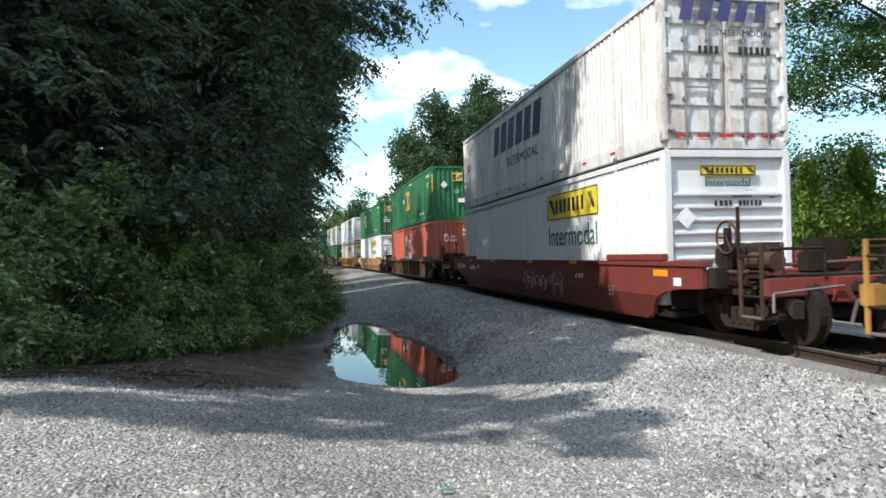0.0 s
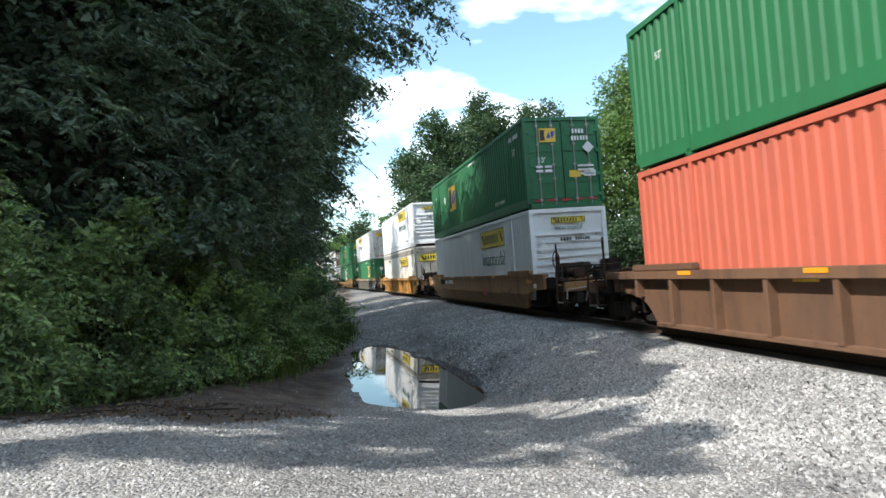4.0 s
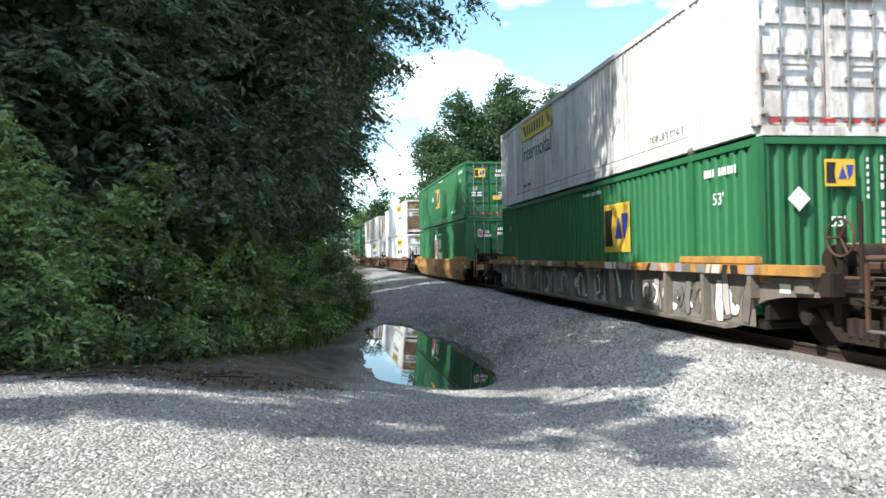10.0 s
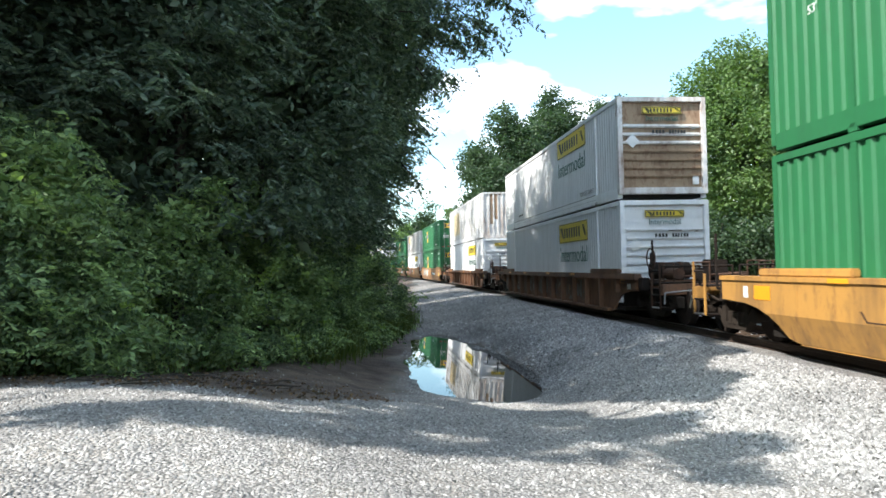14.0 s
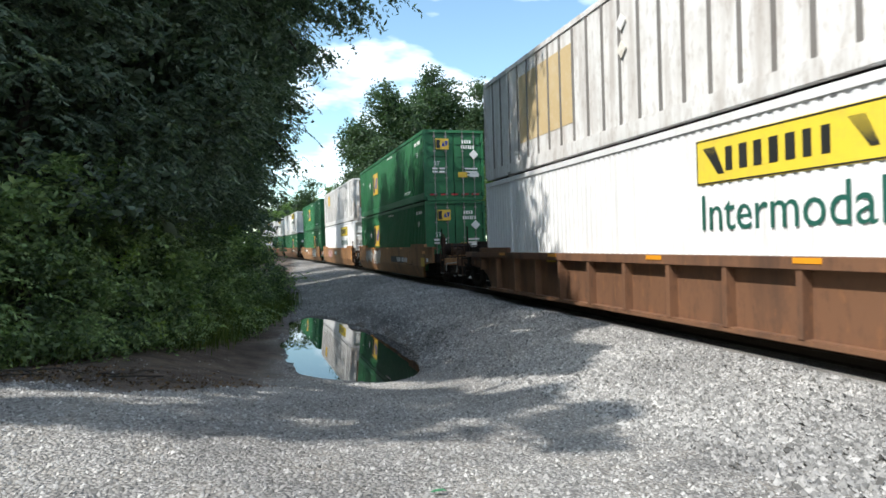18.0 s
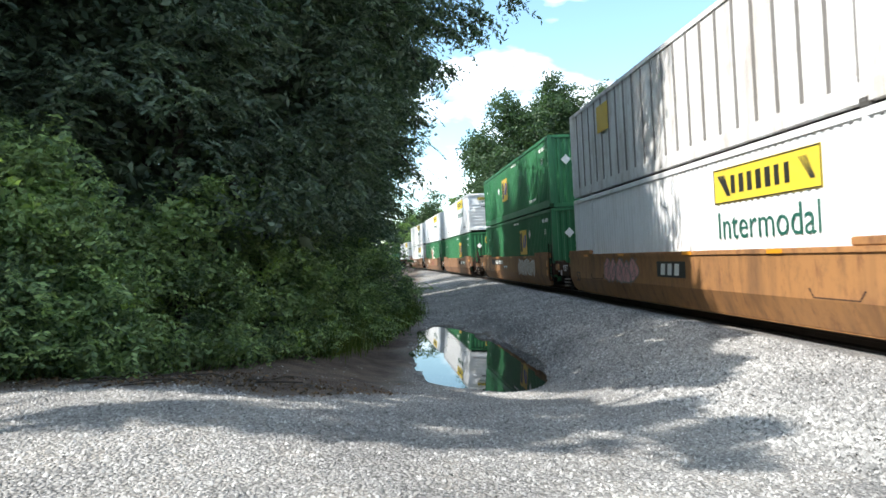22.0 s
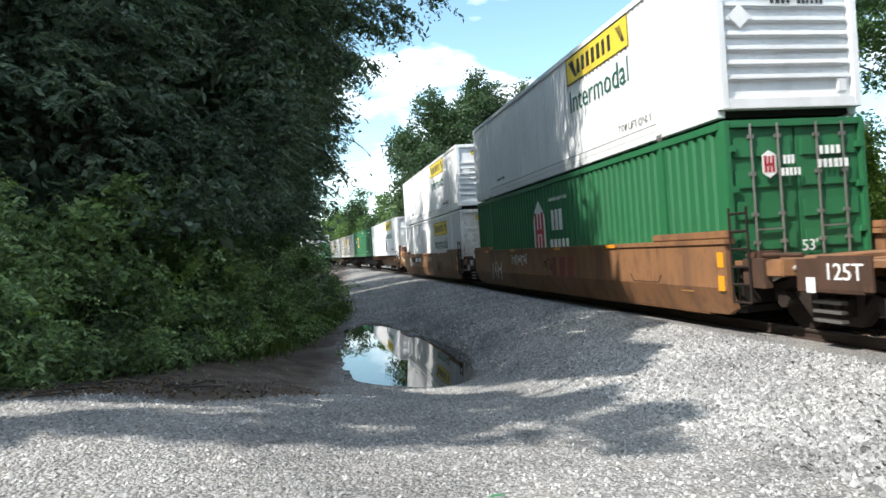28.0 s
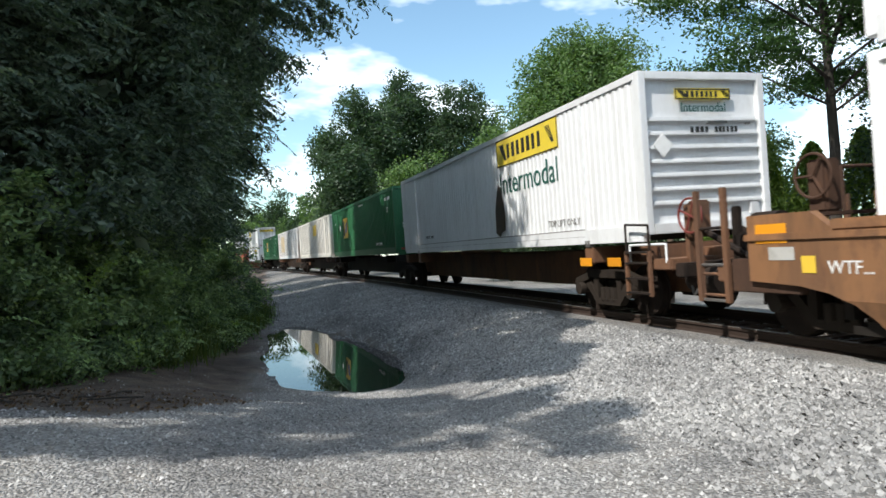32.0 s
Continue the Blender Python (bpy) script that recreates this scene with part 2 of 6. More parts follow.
M_GROUND, M_STONE, M_WATER, M_BARK = ground_mat(), stone_mat(), water_mat(), bark_mat()
# woods green is shifted to blue, standing in for sky reflected off leaves
M_LEAF = leaf_mat("leaf_woods", (0.043, 0.071, 0.057), (0.15, 0.205, 0.155), 0.35, 0.9, 0.7, 1.25)
M_BUSH = leaf_mat("leaf_bush", (0.105, 0.17, 0.09), (0.3, 0.42, 0.2), 0.35, 1.3, 0.55, 1.35)
M_BUSH_DEEP = leaf_mat("leaf_bush_deep", (0.06, 0.105, 0.06), (0.17, 0.25, 0.125), 0.3, 1.3, 0.55, 1.3)
M_BUSH_PALE = leaf_mat("leaf_bush_pale", (0.125, 0.195, 0.095), (0.29, 0.4, 0.2), 0.4, 1.3, 0.7, 1.3)
M_OAK = leaf_mat("leaf_oak", (0.026, 0.052, 0.03), (0.066, 0.112, 0.056))
M_MAPLE = leaf_mat("leaf_maple", (0.065, 0.12, 0.045), (0.155, 0.24, 0.085))
M_CEDAR = leaf_mat("leaf_cedar", (0.09, 0.16, 0.03), (0.22, 0.31, 0.07))
M_LOCUST = leaf_mat("leaf_locust", (0.03, 0.07, 0.025), (0.08, 0.16, 0.045))
M_SPRAY = leaf_mat("leaf_sapling", (0.15, 0.24, 0.06), (0.28, 0.38, 0.12), 0.45)
M_LITTER = leaf_mat("dead_leaf", (0.05, 0.03, 0.018), (0.19, 0.12, 0.07), 0.1)
M_GRASS = leaf_mat("grass_blade", (0.04, 0.07, 0.015), (0.12, 0.15, 0.04))
M_WHITE = painted("white_paint", (0.75, 0.76, 0.765), (0.42, 0.4, 0.37), 0.36, 0.42)
M_WHITE_DIRTY = painted("dirty_white_paint", (0.74, 0.74, 0.73), (0.22, 0.15, 0.1), 0.75, 0.5, rust=(0.2, 0.09, 0.04), rust_at=0.68)
M_CREAM = painted("cream_paint", (0.72, 0.7, 0.64), (0.4, 0.33, 0.24), 0.55, 0.45, rust=(0.42, 0.29, 0.15), rust_at=0.7)
M_GREEN = painted("green_paint", (0.022, 0.145, 0.055), (0.022, 0.085, 0.04), 0.5, 0.48)
M_ORANGE = painted("orange_red_paint", (0.5, 0.12, 0.072), (0.28, 0.09, 0.065), 0.5, 0.45)
M_MAROON = painted("maroon_paint", (0.19, 0.033, 0.026), (0.08, 0.04, 0.03), 0.6, 0.55, rust=(0.13, 0.06, 0.03))
M_BROWN = painted("brown_rust_paint", (0.17, 0.083, 0.044), (0.05, 0.03, 0.022), 0.9, 0.65, rust=(0.27, 0.12, 0.05), rust_at=0.6)
M_TAN = painted("faded_ochre_paint", (0.36, 0.175, 0.065), (0.11, 0.06, 0.034), 0.9, 0.6, rust=(0.15, 0.065, 0.033), rust_at=0.58)
M_YELLOW = painted("yellow_car_paint", (0.46, 0.24, 0.06), (0.12, 0.07, 0.036), 0.9, 0.55, rust=(0.17, 0.08, 0.035), rust_at=0.6)
M_DARK = painted("grimy_black_steel", (0.016, 0.014, 0.012), (0.04, 0.031, 0.026), 0.6, 0.75)
# truck steel: colour lowered to carry the shade under the cars
M_TRUCK = painted("rusty_truck_steel", (0.018, 0.014, 0.012), (0.05, 0.031, 0.022), 0.6, 0.8)
M_STEEL = painted("worn_steel", (0.35, 0.33, 0.31), (0.1, 0.08, 0.07), 0.4, 0.4, 0.8)
M_SIGN = painted("sign_yellow", (0.72, 0.47, 0.05), (0.42, 0.3, 0.1), 0.4, 0.5)
M_BANNER = painted("banner_yellow", (0.74, 0.56, 0.05), (0.45, 0.36, 0.1), 0.4, 0.5)
M_INK = painted("black_lettering", (0.02, 0.022, 0.02), (0.06, 0.06, 0.06), 0.2, 0.5)
M_INKG = painted("dark_green_lettering", (0.015, 0.10, 0.075), (0.05, 0.1, 0.08), 0.2, 0.5)
M_BLUE = painted("blue_lettering", (0.03, 0.06, 0.32), (0.06, 0.07, 0.2), 0.2, 0.5)
M_NAVY = painted("navy_lettering", (0.035, 0.045, 0.14), (0.2, 0.12, 0.08), 0.4, 0.5)
M_REDP = painted("red_lettering", (0.42, 0.035, 0.04), (0.2, 0.05, 0.05), 0.2, 0.5)
M_LETTER = painted("white_lettering", (0.78, 0.78, 0.76), (0.5, 0.48, 0.45), 0.25, 0.5)
M_REFLECT = painted("amber_reflector", (0.75, 0.30, 0.02), (0.4, 0.2, 0.05), 0.3, 0.3)
M_TIE = painted("creosoted_wood", (0.075, 0.05, 0.035), (0.18, 0.14, 0.11), 0.6, 0.9)
M_RAILSIDE = painted("rusty_rail", (0.05, 0.032, 0.024), (0.03, 0.022, 0.018), 0.5, 0.7, 0.3)
M_POLE = painted("weathered_pole_wood", (0.13, 0.095, 0.07), (0.05, 0.04, 0.03), 0.5, 0.9)
# grey of seams and posts, also the painted shade of the container gap
M_GREY = painted("grey_trim_and_gap_shade", (0.27, 0.25, 0.22), (0.08, 0.07, 0.06), 0.4, 0.6)
M_LILAC = painted("lilac_spray", (0.27, 0.255, 0.33), (0.2, 0.18, 0.2), 0.6)
M_SILVER = painted("pale_grey_spray", (0.5, 0.49, 0.46), (0.2, 0.17, 0.14), 0.7)
M_GRIME = painted("grey_brown_panel_paint", (0.17, 0.15, 0.125), (0.07, 0.058, 0.05), 0.8, 0.65)
M_OLIVE = painted("olive_spray", (0.24, 0.22, 0.1), (0.2, 0.18, 0.1), 0.3)
M_POST = painted("grey_post_paint", (0.2, 0.19, 0.18), (0.1, 0.08, 0.06), 0.5, 0.6)
M_UMBER = painted("worn_brown_car_paint", (0.26, 0.125, 0.055), (0.085, 0.048, 0.03), 0.9, 0.6, rust=(0.12, 0.055, 0.03), rust_at=0.58)
M_HARD = painted("rusted_fittings", (0.075, 0.043, 0.03), (0.03, 0.021, 0.017), 0.7, 0.75, rust=(0.14, 0.066, 0.036), rust_at=0.62)
# side frame steel, dust and under-car shade both in its dark colour
M_FRAME = painted("dusty_cast_steel", (0.03, 0.023, 0.018), (0.014, 0.011, 0.009), 0.6, 0.8)
M_WHITE_RUST = painted("rust_streaked_white_paint", (0.72, 0.71, 0.69), (0.24, 0.13, 0.07), 0.95, 0.55, rust=(0.17, 0.075, 0.035), rust_at=0.61)
M_STAIN = painted("rust_stained_panel", (0.36, 0.25, 0.16), (0.13, 0.062, 0.03), 0.95, 0.65, rust=(0.14, 0.06, 0.03), rust_at=0.56)
M_DARK_BROWN = painted("dark_brown_car_paint", (0.14, 0.072, 0.04), (0.05, 0.032, 0.022), 0.8, 0.65, rust=(0.17, 0.09, 0.05), rust_at=0.64)
M_FADED = painted("yellowed_old_paint", (0.6, 0.46, 0.25), (0.7, 0.62, 0.48), 0.5, 0.5)
M_WASH = painted("washed_out_white_spray", (0.5, 0.42, 0.34), (0.34, 0.22, 0.13), 0.7)
M_BLACK = painted("dark_spray", (0.05, 0.035, 0.025), (0.16, 0.09, 0.05), 0.4)


# ---- mesh helpers ----
def obj(name, bm, mat, parent=None, label=""):
    me = bpy.data.meshes.new(name)
    bm.to_mesh(me)
    bm.free()
    for mm in (mat if isinstance(mat, (list, tuple)) else [mat]):
        me.materials.append(mm)
    ob = new(name, me)
    if parent is not None:
        ob.parent = parent
    return tagged(ob, label)


def part(name, bm, mat, parent, label=""):
    return obj(name, bm, mat, parent, label)


def raw(name, verts, faces, mat, parent=None, label="", mi=None):
    me = bpy.data.meshes.new(name)
    me.from_pydata(verts, [], faces)
    for mm in (mat if isinstance(mat, (list, tuple)) else [mat]):
        me.materials.append(mm)
    if mi is not None:
        me.polygons.foreach_set("material_index", mi)
    me.update()
    ob = new(name, me)
    if parent is not None:
        ob.parent = parent
    return tagged(ob, label)


def box(bm, x0, x1, y0, y1, z0, z1, bev=0.0):
    c = [bm.verts.new(p) for p in ((x0, y0, z0), (x1, y0, z0), (x1, y1, z0), (x0, y1, z0), (x0, y0, z1), (x1, y0, z1), (x1, y1, z1), (x0, y1, z1))]
    fs = [bm.faces.new([c[i] for i in f]) for f in ((0, 3, 2, 1), (4, 5, 6, 7), (0, 1, 5, 4), (1, 2, 6, 5), (2, 3, 7, 6), (3, 0, 4, 7))]
    if bev:
        es = list({e for f in fs for e in f.edges})
        bmesh.ops.bevel(bm, geom=es, offset=bev, segments=2, affect="EDGES")
    return bm


def boxes(*rows, bev=0.0):
    bm = bmesh.new()
    for r in rows:
        box(bm, *r, bev=bev)
    return bm


def rod(bm, a, b, r, seg=8):
    a, b = Vector(a), Vector(b)
    d = b - a
    q = d.to_track_quat("Z", "Y").to_matrix().to_4x4()
    m = Matrix.Translation((a + b) / 2) @ q
    bmesh.ops.create_cone(bm, cap_ends=True, segments=seg, radius1=r, radius2=r, depth=d.length, matrix=m)
    return bm


def rods(*rows, r=0.018, seg=8):
    bm = bmesh.new()
    for a, b in rows:
        rod(bm, a, b, r, seg)
    return bm


def prism_x(pts, x0, x1):
    """An outline in (y, z), drawn from x0 to x1."""
    bm = bmesh.new()
    a = [bm.verts.new((x0, y, z)) for y, z in pts]
    b = [bm.verts.new((x1, y, z)) for y, z in pts]
    bm.faces.new(a)
    bm.faces.new(b[::-1])
    for i in range(len(pts)):
        j = (i + 1) % len(pts)
        bm.faces.new((a[j], a[i], b[i], b[j]))
    bmesh.ops.recalc_face_normals(bm, faces=bm.faces)
    return bm


def empty(name, m, label, category, group="", kind=""):
    ob = new(name)
    ob.empty_display_size = 0.3
    ob.matrix_world = m
    return tagged(ob, label, category, group, kind)


# ---- ground ----
def build_ground():
    xs = sorted(set([round(v, 3) for v in list(np.arange(-9, 13, 0.22)) + [-2000, -900, -400, -200, -120, -80, -55, -40, -30, -24, -19, -15, -12, -10.5, 14, 15.5, 17.5, 20, 24, 30, 40, 55, 80, 120, 200, 400, 900, 2000]]))
    ys = sorted(set([round(v, 3) for v in list(np.arange(-4, 30, 0.24)) + list(np.arange(30, 90, 1.0)) + list(np.arange(90, 300, 6.0)) + list(np.arange(-60, -4, 4.0)) + [-2000, -900, -400, -200, -120, -80, 320, 360, 420, 500, 650, 900, 1400, 2000]]))
    vs = [(x, y, ground_z(x, y)) for y in ys for x in xs]
    nx = len(xs)
    fs = [(j * nx + i, j * nx + i + 1, (j + 1) * nx + i + 1, (j + 1) * nx + i) for j in range(len(ys) - 1) for i in range(nx - 1)]
    ob = raw("ground", vs, fs, M_GROUND)
    at = ob.data.attributes.new("soil", "FLOAT", "POINT")
    vals = []
    for x, y, z in vs:
        k = soil_at(x, y)
        cx = track(max(-900, min(900, y)))[0]
        k = max(k, smooth(cx + 8.5, cx + 11.0, x), smooth(-8, -12, x))
        q = puddle_q(x, y)
        if q < 1.6:
            k = max(k, 0.85 * smooth(0.03, 0.004, z))
        vals.append(k)
    at.data.foreach_set("value", vals)
    for p in ob.data.polygons:
        p.use_smooth = True
    tagged(ob, "grey crushed gravel ground with bare brown soil under the bushes", "ground", kind="structure")


build_ground()
pv = [(PUDDLE[0] + 2.6 * math.cos(a), PUDDLE[1] + 7.0 * math.sin(a), 0.0) for a in np.linspace(0, 2 * math.pi, 49)[:-1]]
tagged(raw("water_puddle", pv, [tuple(range(48))], M_WATER), "still dark puddle mirroring the sky and train", "puddle", kind="structure")

# ---- plants ----
RNG = np.random.default_rng(7)


def leaves(name, centers, size, mat, parent=None, label="", droop=0.3, aspect=0.55, ways=None):
    """Single leaves, each a bent diamond, at the given places, pointing the given ways or at random."""
    n = len(centers)
    c = np.asarray(centers, float)
    d = RNG.normal(size=(n, 3))
    d[:, 2] = d[:, 2] * 0.6 - droop
    if ways is not None:
        d = np.asarray(ways, float) + 0.18 * d
    d /= np.linalg.norm(d, axis=1)[:, None]
    u = np.cross(d, RNG.normal(size=(n, 3)))
    u /= np.linalg.norm(u, axis=1)[:, None] + 1e-9
    w = np.cross(d, u)
    s = (size * RNG.uniform(0.55, 1.3, n))[:, None]
    a, b = c - d * s * 0.5, c + d * s * 0.5
    m = c + w * s * 0.1
    v = np.stack([a, m + u * s * aspect * 0.5, b, m - u * s * aspect * 0.5], 1).reshape(-1, 3)
    me = bpy.data.meshes.new(name)
    me.vertices.add(4 * n)
    me.vertices.foreach_set("co", v.ravel())
    me.loops.add(6 * n)
    k = np.arange(n)[:, None] * 4
    me.loops.foreach_set("vertex_index", (k + np.array([[0, 1, 2, 0, 2, 3]])).ravel().astype(np.int32))
    me.polygons.add(2 * n)
    me.polygons.foreach_set("loop_start", (np.arange(2 * n) * 3).astype(np.int32))
    me.materials.append(mat)
    me.update()
    me.validate()
    ob = new(name, me)
    if parent is not None:
        ob.parent = parent
        tagged(ob, kind="stuff")
    return tagged(ob, label)


def ball(n, m):
    d = RNG.normal(size=(n, m, 3))
    d /= np.linalg.norm(d, axis=2, keepdims=True)
    return d * (RNG.uniform(0, 1, (n, m, 1)) ** 0.4) * 1.65


def trunk(name, pts, radii, mat, parent):
    bm = bmesh.new()
    rings = []
    for i, (p, r) in enumerate(zip(pts, radii)):
        rings.append([bm.verts.new((p[0] + r * math.cos(a), p[1] + r * math.sin(a), p[2])) for a in np.linspace(0, 2 * math.pi, 9)[:-1]])
    for a, b in zip(rings, rings[1:]):
        for i in range(8):
            bm.faces.new((a[i], a[(i + 1) % 8], b[(i + 1) % 8], b[i]))
    bm.faces.new(rings[-1])
    return part(name, bm, mat, parent)


def tree(x, y, h, rx, rz0, mat, n_clump, n_leaf, leaf, label, r_clump=0.55, tr=0.18, z=None, name="tree", shape=None, ry=None, keep=None, lobed=True):
    z = ground_z(x, y) - 0.1 if z is None else z
    ry = ry or rx
    e = empty(name, Matrix.Translation((x, y, z)), label, "tree")
    lean = RNG.uniform(-0.25, 0.25, 2)
    wob = RNG.uniform(0, 6.28)
    tops = [(lean[0] * k * k + 0.03 * h * k * math.sin(6 * k + wob), lean[1] * k * k, h * 0.85 * k) for k in (0, 0.06, 0.2, 0.35, 0.5, 0.7, 1)]
    trunk("trunk", tops, [tr * 1.5, tr, tr * 0.9, tr * 0.75, tr * 0.6, tr * 0.45, tr * 0.15], M_BARK, e)
    cz, hz = (h + rz0) / 2, (h - rz0) / 2
    span = np.array([rx, ry, hz])
    lobes = RNG.normal(size=(max(9, n_clump // 26), 3))
    lobes /= np.linalg.norm(lobes, axis=1)[:, None]
    lobes *= RNG.uniform(0.5, 0.86, (len(lobes), 1))
    cl = []
    while len(cl) < n_clump:
        d = RNG.normal(size=3)
        d /= np.linalg.norm(d)
        if lobed and RNG.uniform() < 0.78:
            d = lobes[RNG.integers(len(lobes))] + d * RNG.uniform(0.1, 1.0) ** 0.5 * 0.3 * np.array([1, 1, 0.75])
        else:
            d = d * RNG.uniform(0.25, 1.0) ** 0.45 * (0.85 if lobed else 1.0)
        if shape:
            d = d * shape(d / max(0.3, np.linalg.norm(d)))
        p = d * span + np.array([0, 0, cz])
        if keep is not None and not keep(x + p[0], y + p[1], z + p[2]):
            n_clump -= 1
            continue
        cl.append(tuple(p))
    cl = np.array(cl)
    for i in range(9):
        p = cl[RNG.integers(len(cl))]
        z0 = min(max(p[2] - 0.35 * math.hypot(p[0], p[1]) - 0.6, rz0 * 0.6), h * 0.8)
        q = (p[0] * 0.45, p[1] * 0.45, (z0 + p[2]) / 2 + 0.2)
        trunk("limb", [(lean[0] * 0.3, lean[1] * 0.3, z0), q, tuple(p)], [tr * 0.4, tr * 0.25, 0.02], M_BARK, e)
    pts = (cl[:, None, :] + ball(len(cl), n_leaf) * r_clump * np.array([1, 1, 0.7]) * RNG.uniform(0.6, 1.3, (len(cl), 1, 1))).reshape(-1, 3)
    leaves("crown", pts, leaf, mat, e)
    return e


def no_shaft(x, y, z):
    """False in two lanes cut through the woods' leaves to let sun streaks onto the bank."""
    q = -0.465 * x + 0.885 * y
    return not (30.1 < q < 32.1 or 39.2 < q < 41.4)


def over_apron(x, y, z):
    """Trims unseen crowns to cast a set shade: a dappled band, a bright strip behind it, then the shade on the bank."""
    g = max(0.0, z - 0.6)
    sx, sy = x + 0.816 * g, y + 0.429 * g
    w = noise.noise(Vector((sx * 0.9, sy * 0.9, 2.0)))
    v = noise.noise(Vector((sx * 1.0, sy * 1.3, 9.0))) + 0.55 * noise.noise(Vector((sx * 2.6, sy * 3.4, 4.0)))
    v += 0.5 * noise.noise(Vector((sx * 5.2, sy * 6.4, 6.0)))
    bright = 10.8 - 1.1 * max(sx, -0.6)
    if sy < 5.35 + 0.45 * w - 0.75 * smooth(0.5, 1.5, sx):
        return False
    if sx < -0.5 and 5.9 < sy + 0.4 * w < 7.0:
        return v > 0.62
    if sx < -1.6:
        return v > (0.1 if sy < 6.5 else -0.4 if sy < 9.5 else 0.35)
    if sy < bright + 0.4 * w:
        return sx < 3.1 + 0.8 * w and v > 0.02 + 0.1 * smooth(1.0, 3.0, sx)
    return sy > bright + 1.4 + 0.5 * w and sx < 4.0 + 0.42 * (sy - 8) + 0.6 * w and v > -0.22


def off_bushes(x, y, z):
    """False where a crown would keep the sun from the top of the bushes; trims unseen crowns."""
    g = max(0.0, z - 2.4)
    sx, sy = x + 0.816 * g, y + 0.429 * g
    return not (-7.5 < sx < -2.4 and 7.0 < sy < 11.2 and noise.noise(Vector((sx * 2.4, sy * 2.4, 5.0))) < 0.03)


# woods: plan of the edge
def woods_edge(y, z):
    """x of the woods' open side at a distance and height."""
    lean = 0.55 * smooth(3.5, 7.0, z) + 0.5 * smooth(6.5, 9.5, z)
    if y < 14:
        return -3.6 + 3.0 * smooth(9.5, 14, y) + lean * smooth(10, 14, y)
    return -0.55 + lean - 0.032 * (y - 14)


def woodland(name, n_clump, n_leaf, lo, hi, r, leaf, mat, label, aspect=0.45, inset=0.3, boughs=0):
    pts = []
    done = 0
    hub = RNG.uniform(lo, hi, (boughs, 3)) if boughs else None
    while done < n_clump:
        p = RNG.uniform(lo, hi)
        if boughs and RNG.uniform() < 0.85:
            p = hub[RNG.integers(boughs)] + RNG.normal(size=3) * np.array([0.55, 0.55, 0.22])
            p[2] -= 0.25 * abs(p[0] - hub[0][0]) * 0.1
        e = woods_edge(p[1], p[2]) - inset + 0.9 * noise.noise(Vector((p[0] * .1, p[1] * 0.35, p[2] * 0.4)))
        if p[0] > e or not no_shaft(*p):
            continue
        done += 1
        pts.append(p + ball(1, n_leaf)[0] * r * RNG.uniform(.5, 1.3) * np.array([1, 1, .6]))
    return tagged(leaves(name, np.concatenate(pts), leaf, mat, aspect=aspect), label, "foliage", kind="stuff")


# dense woods beside the path
WOODS = [(-5.2, 12.6, 17, 3.3, 3.6), (-9.2, 11.6, 17.0, 3.6, 3.4), (-3.7, 15.5, 20.5, 3.4, 3.6), (-7.6, 15.5, 18.0, 3.6, 2.5),
         (-3.7, 20.5, 18, 3.2, 3.4), (-5.0, 26.5, 18.0, 3.7, 2.6), (-5.8, 34.0, 17.0, 4.0, 1.6), (-13.5, 11.0, 16.0, 4.0, 1.5),
         (-3.6, 18.6, 20.5, 3.5, 5.0), (-4.2, 14.6, 20.0, 3.5, 5.2), (-4.0, 23.6, 17.5, 2.9, 4.2), (-4.4, 30.2, 17.0, 2.9, 3.0)]
for x, y, h, rx, z0 in WOODS:
    tree(x, y, h, rx, z0, M_LEAF, 520, 46, 0.19, "tall dark-leaved broadleaf tree at the edge of the woods", 0.5, 0.11, keep=no_shaft, lobed=y > 22)
# unseen trees, added to cast the dappled shade on the apron
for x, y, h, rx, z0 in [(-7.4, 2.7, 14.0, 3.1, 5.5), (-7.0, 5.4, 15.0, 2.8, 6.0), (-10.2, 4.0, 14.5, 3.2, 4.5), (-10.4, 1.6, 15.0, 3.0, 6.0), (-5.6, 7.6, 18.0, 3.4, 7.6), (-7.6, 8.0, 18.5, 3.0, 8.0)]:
    tree(x, y, h, rx, z0, M_LEAF, 1000, 46, 0.17, "unseen broadleaf tree by the apron, crown trimmed to shape the shade", 0.18, 0.12, keep=over_apron, lobed=False)
# unseen trees, added to shade the bushes and soil in part
for x, y, h, rx, z0 in [(-12.4, 6.4, 15.0, 3.2, 2.5), (-10.0, 7.6, 15.5, 2.6, 6.0)]:
    tree(x, y, h, rx, z0, M_LEAF, 260, 80, 0.24, "unseen broadleaf tree by the apron, crown trimmed to shape the shade", 0.46, 0.12, keep=off_bushes)
# added tree: its crown, above the view, casts shade on the containers
tree(-4.4, 12.4, 20.0, 3.4, 9.0, M_LEAF, 300, 50, 0.2, "tall broadleaf tree with an unseen high crown added to shade the train", 0.42, 0.12)
woodland("woods_foliage", 800, 46, (-13, 10.4, 3.4), (1.5, 24, 12), 0.46, 0.18, M_LEAF, "dense dark foliage of the woods' edge, long narrow leaves", boughs=110)


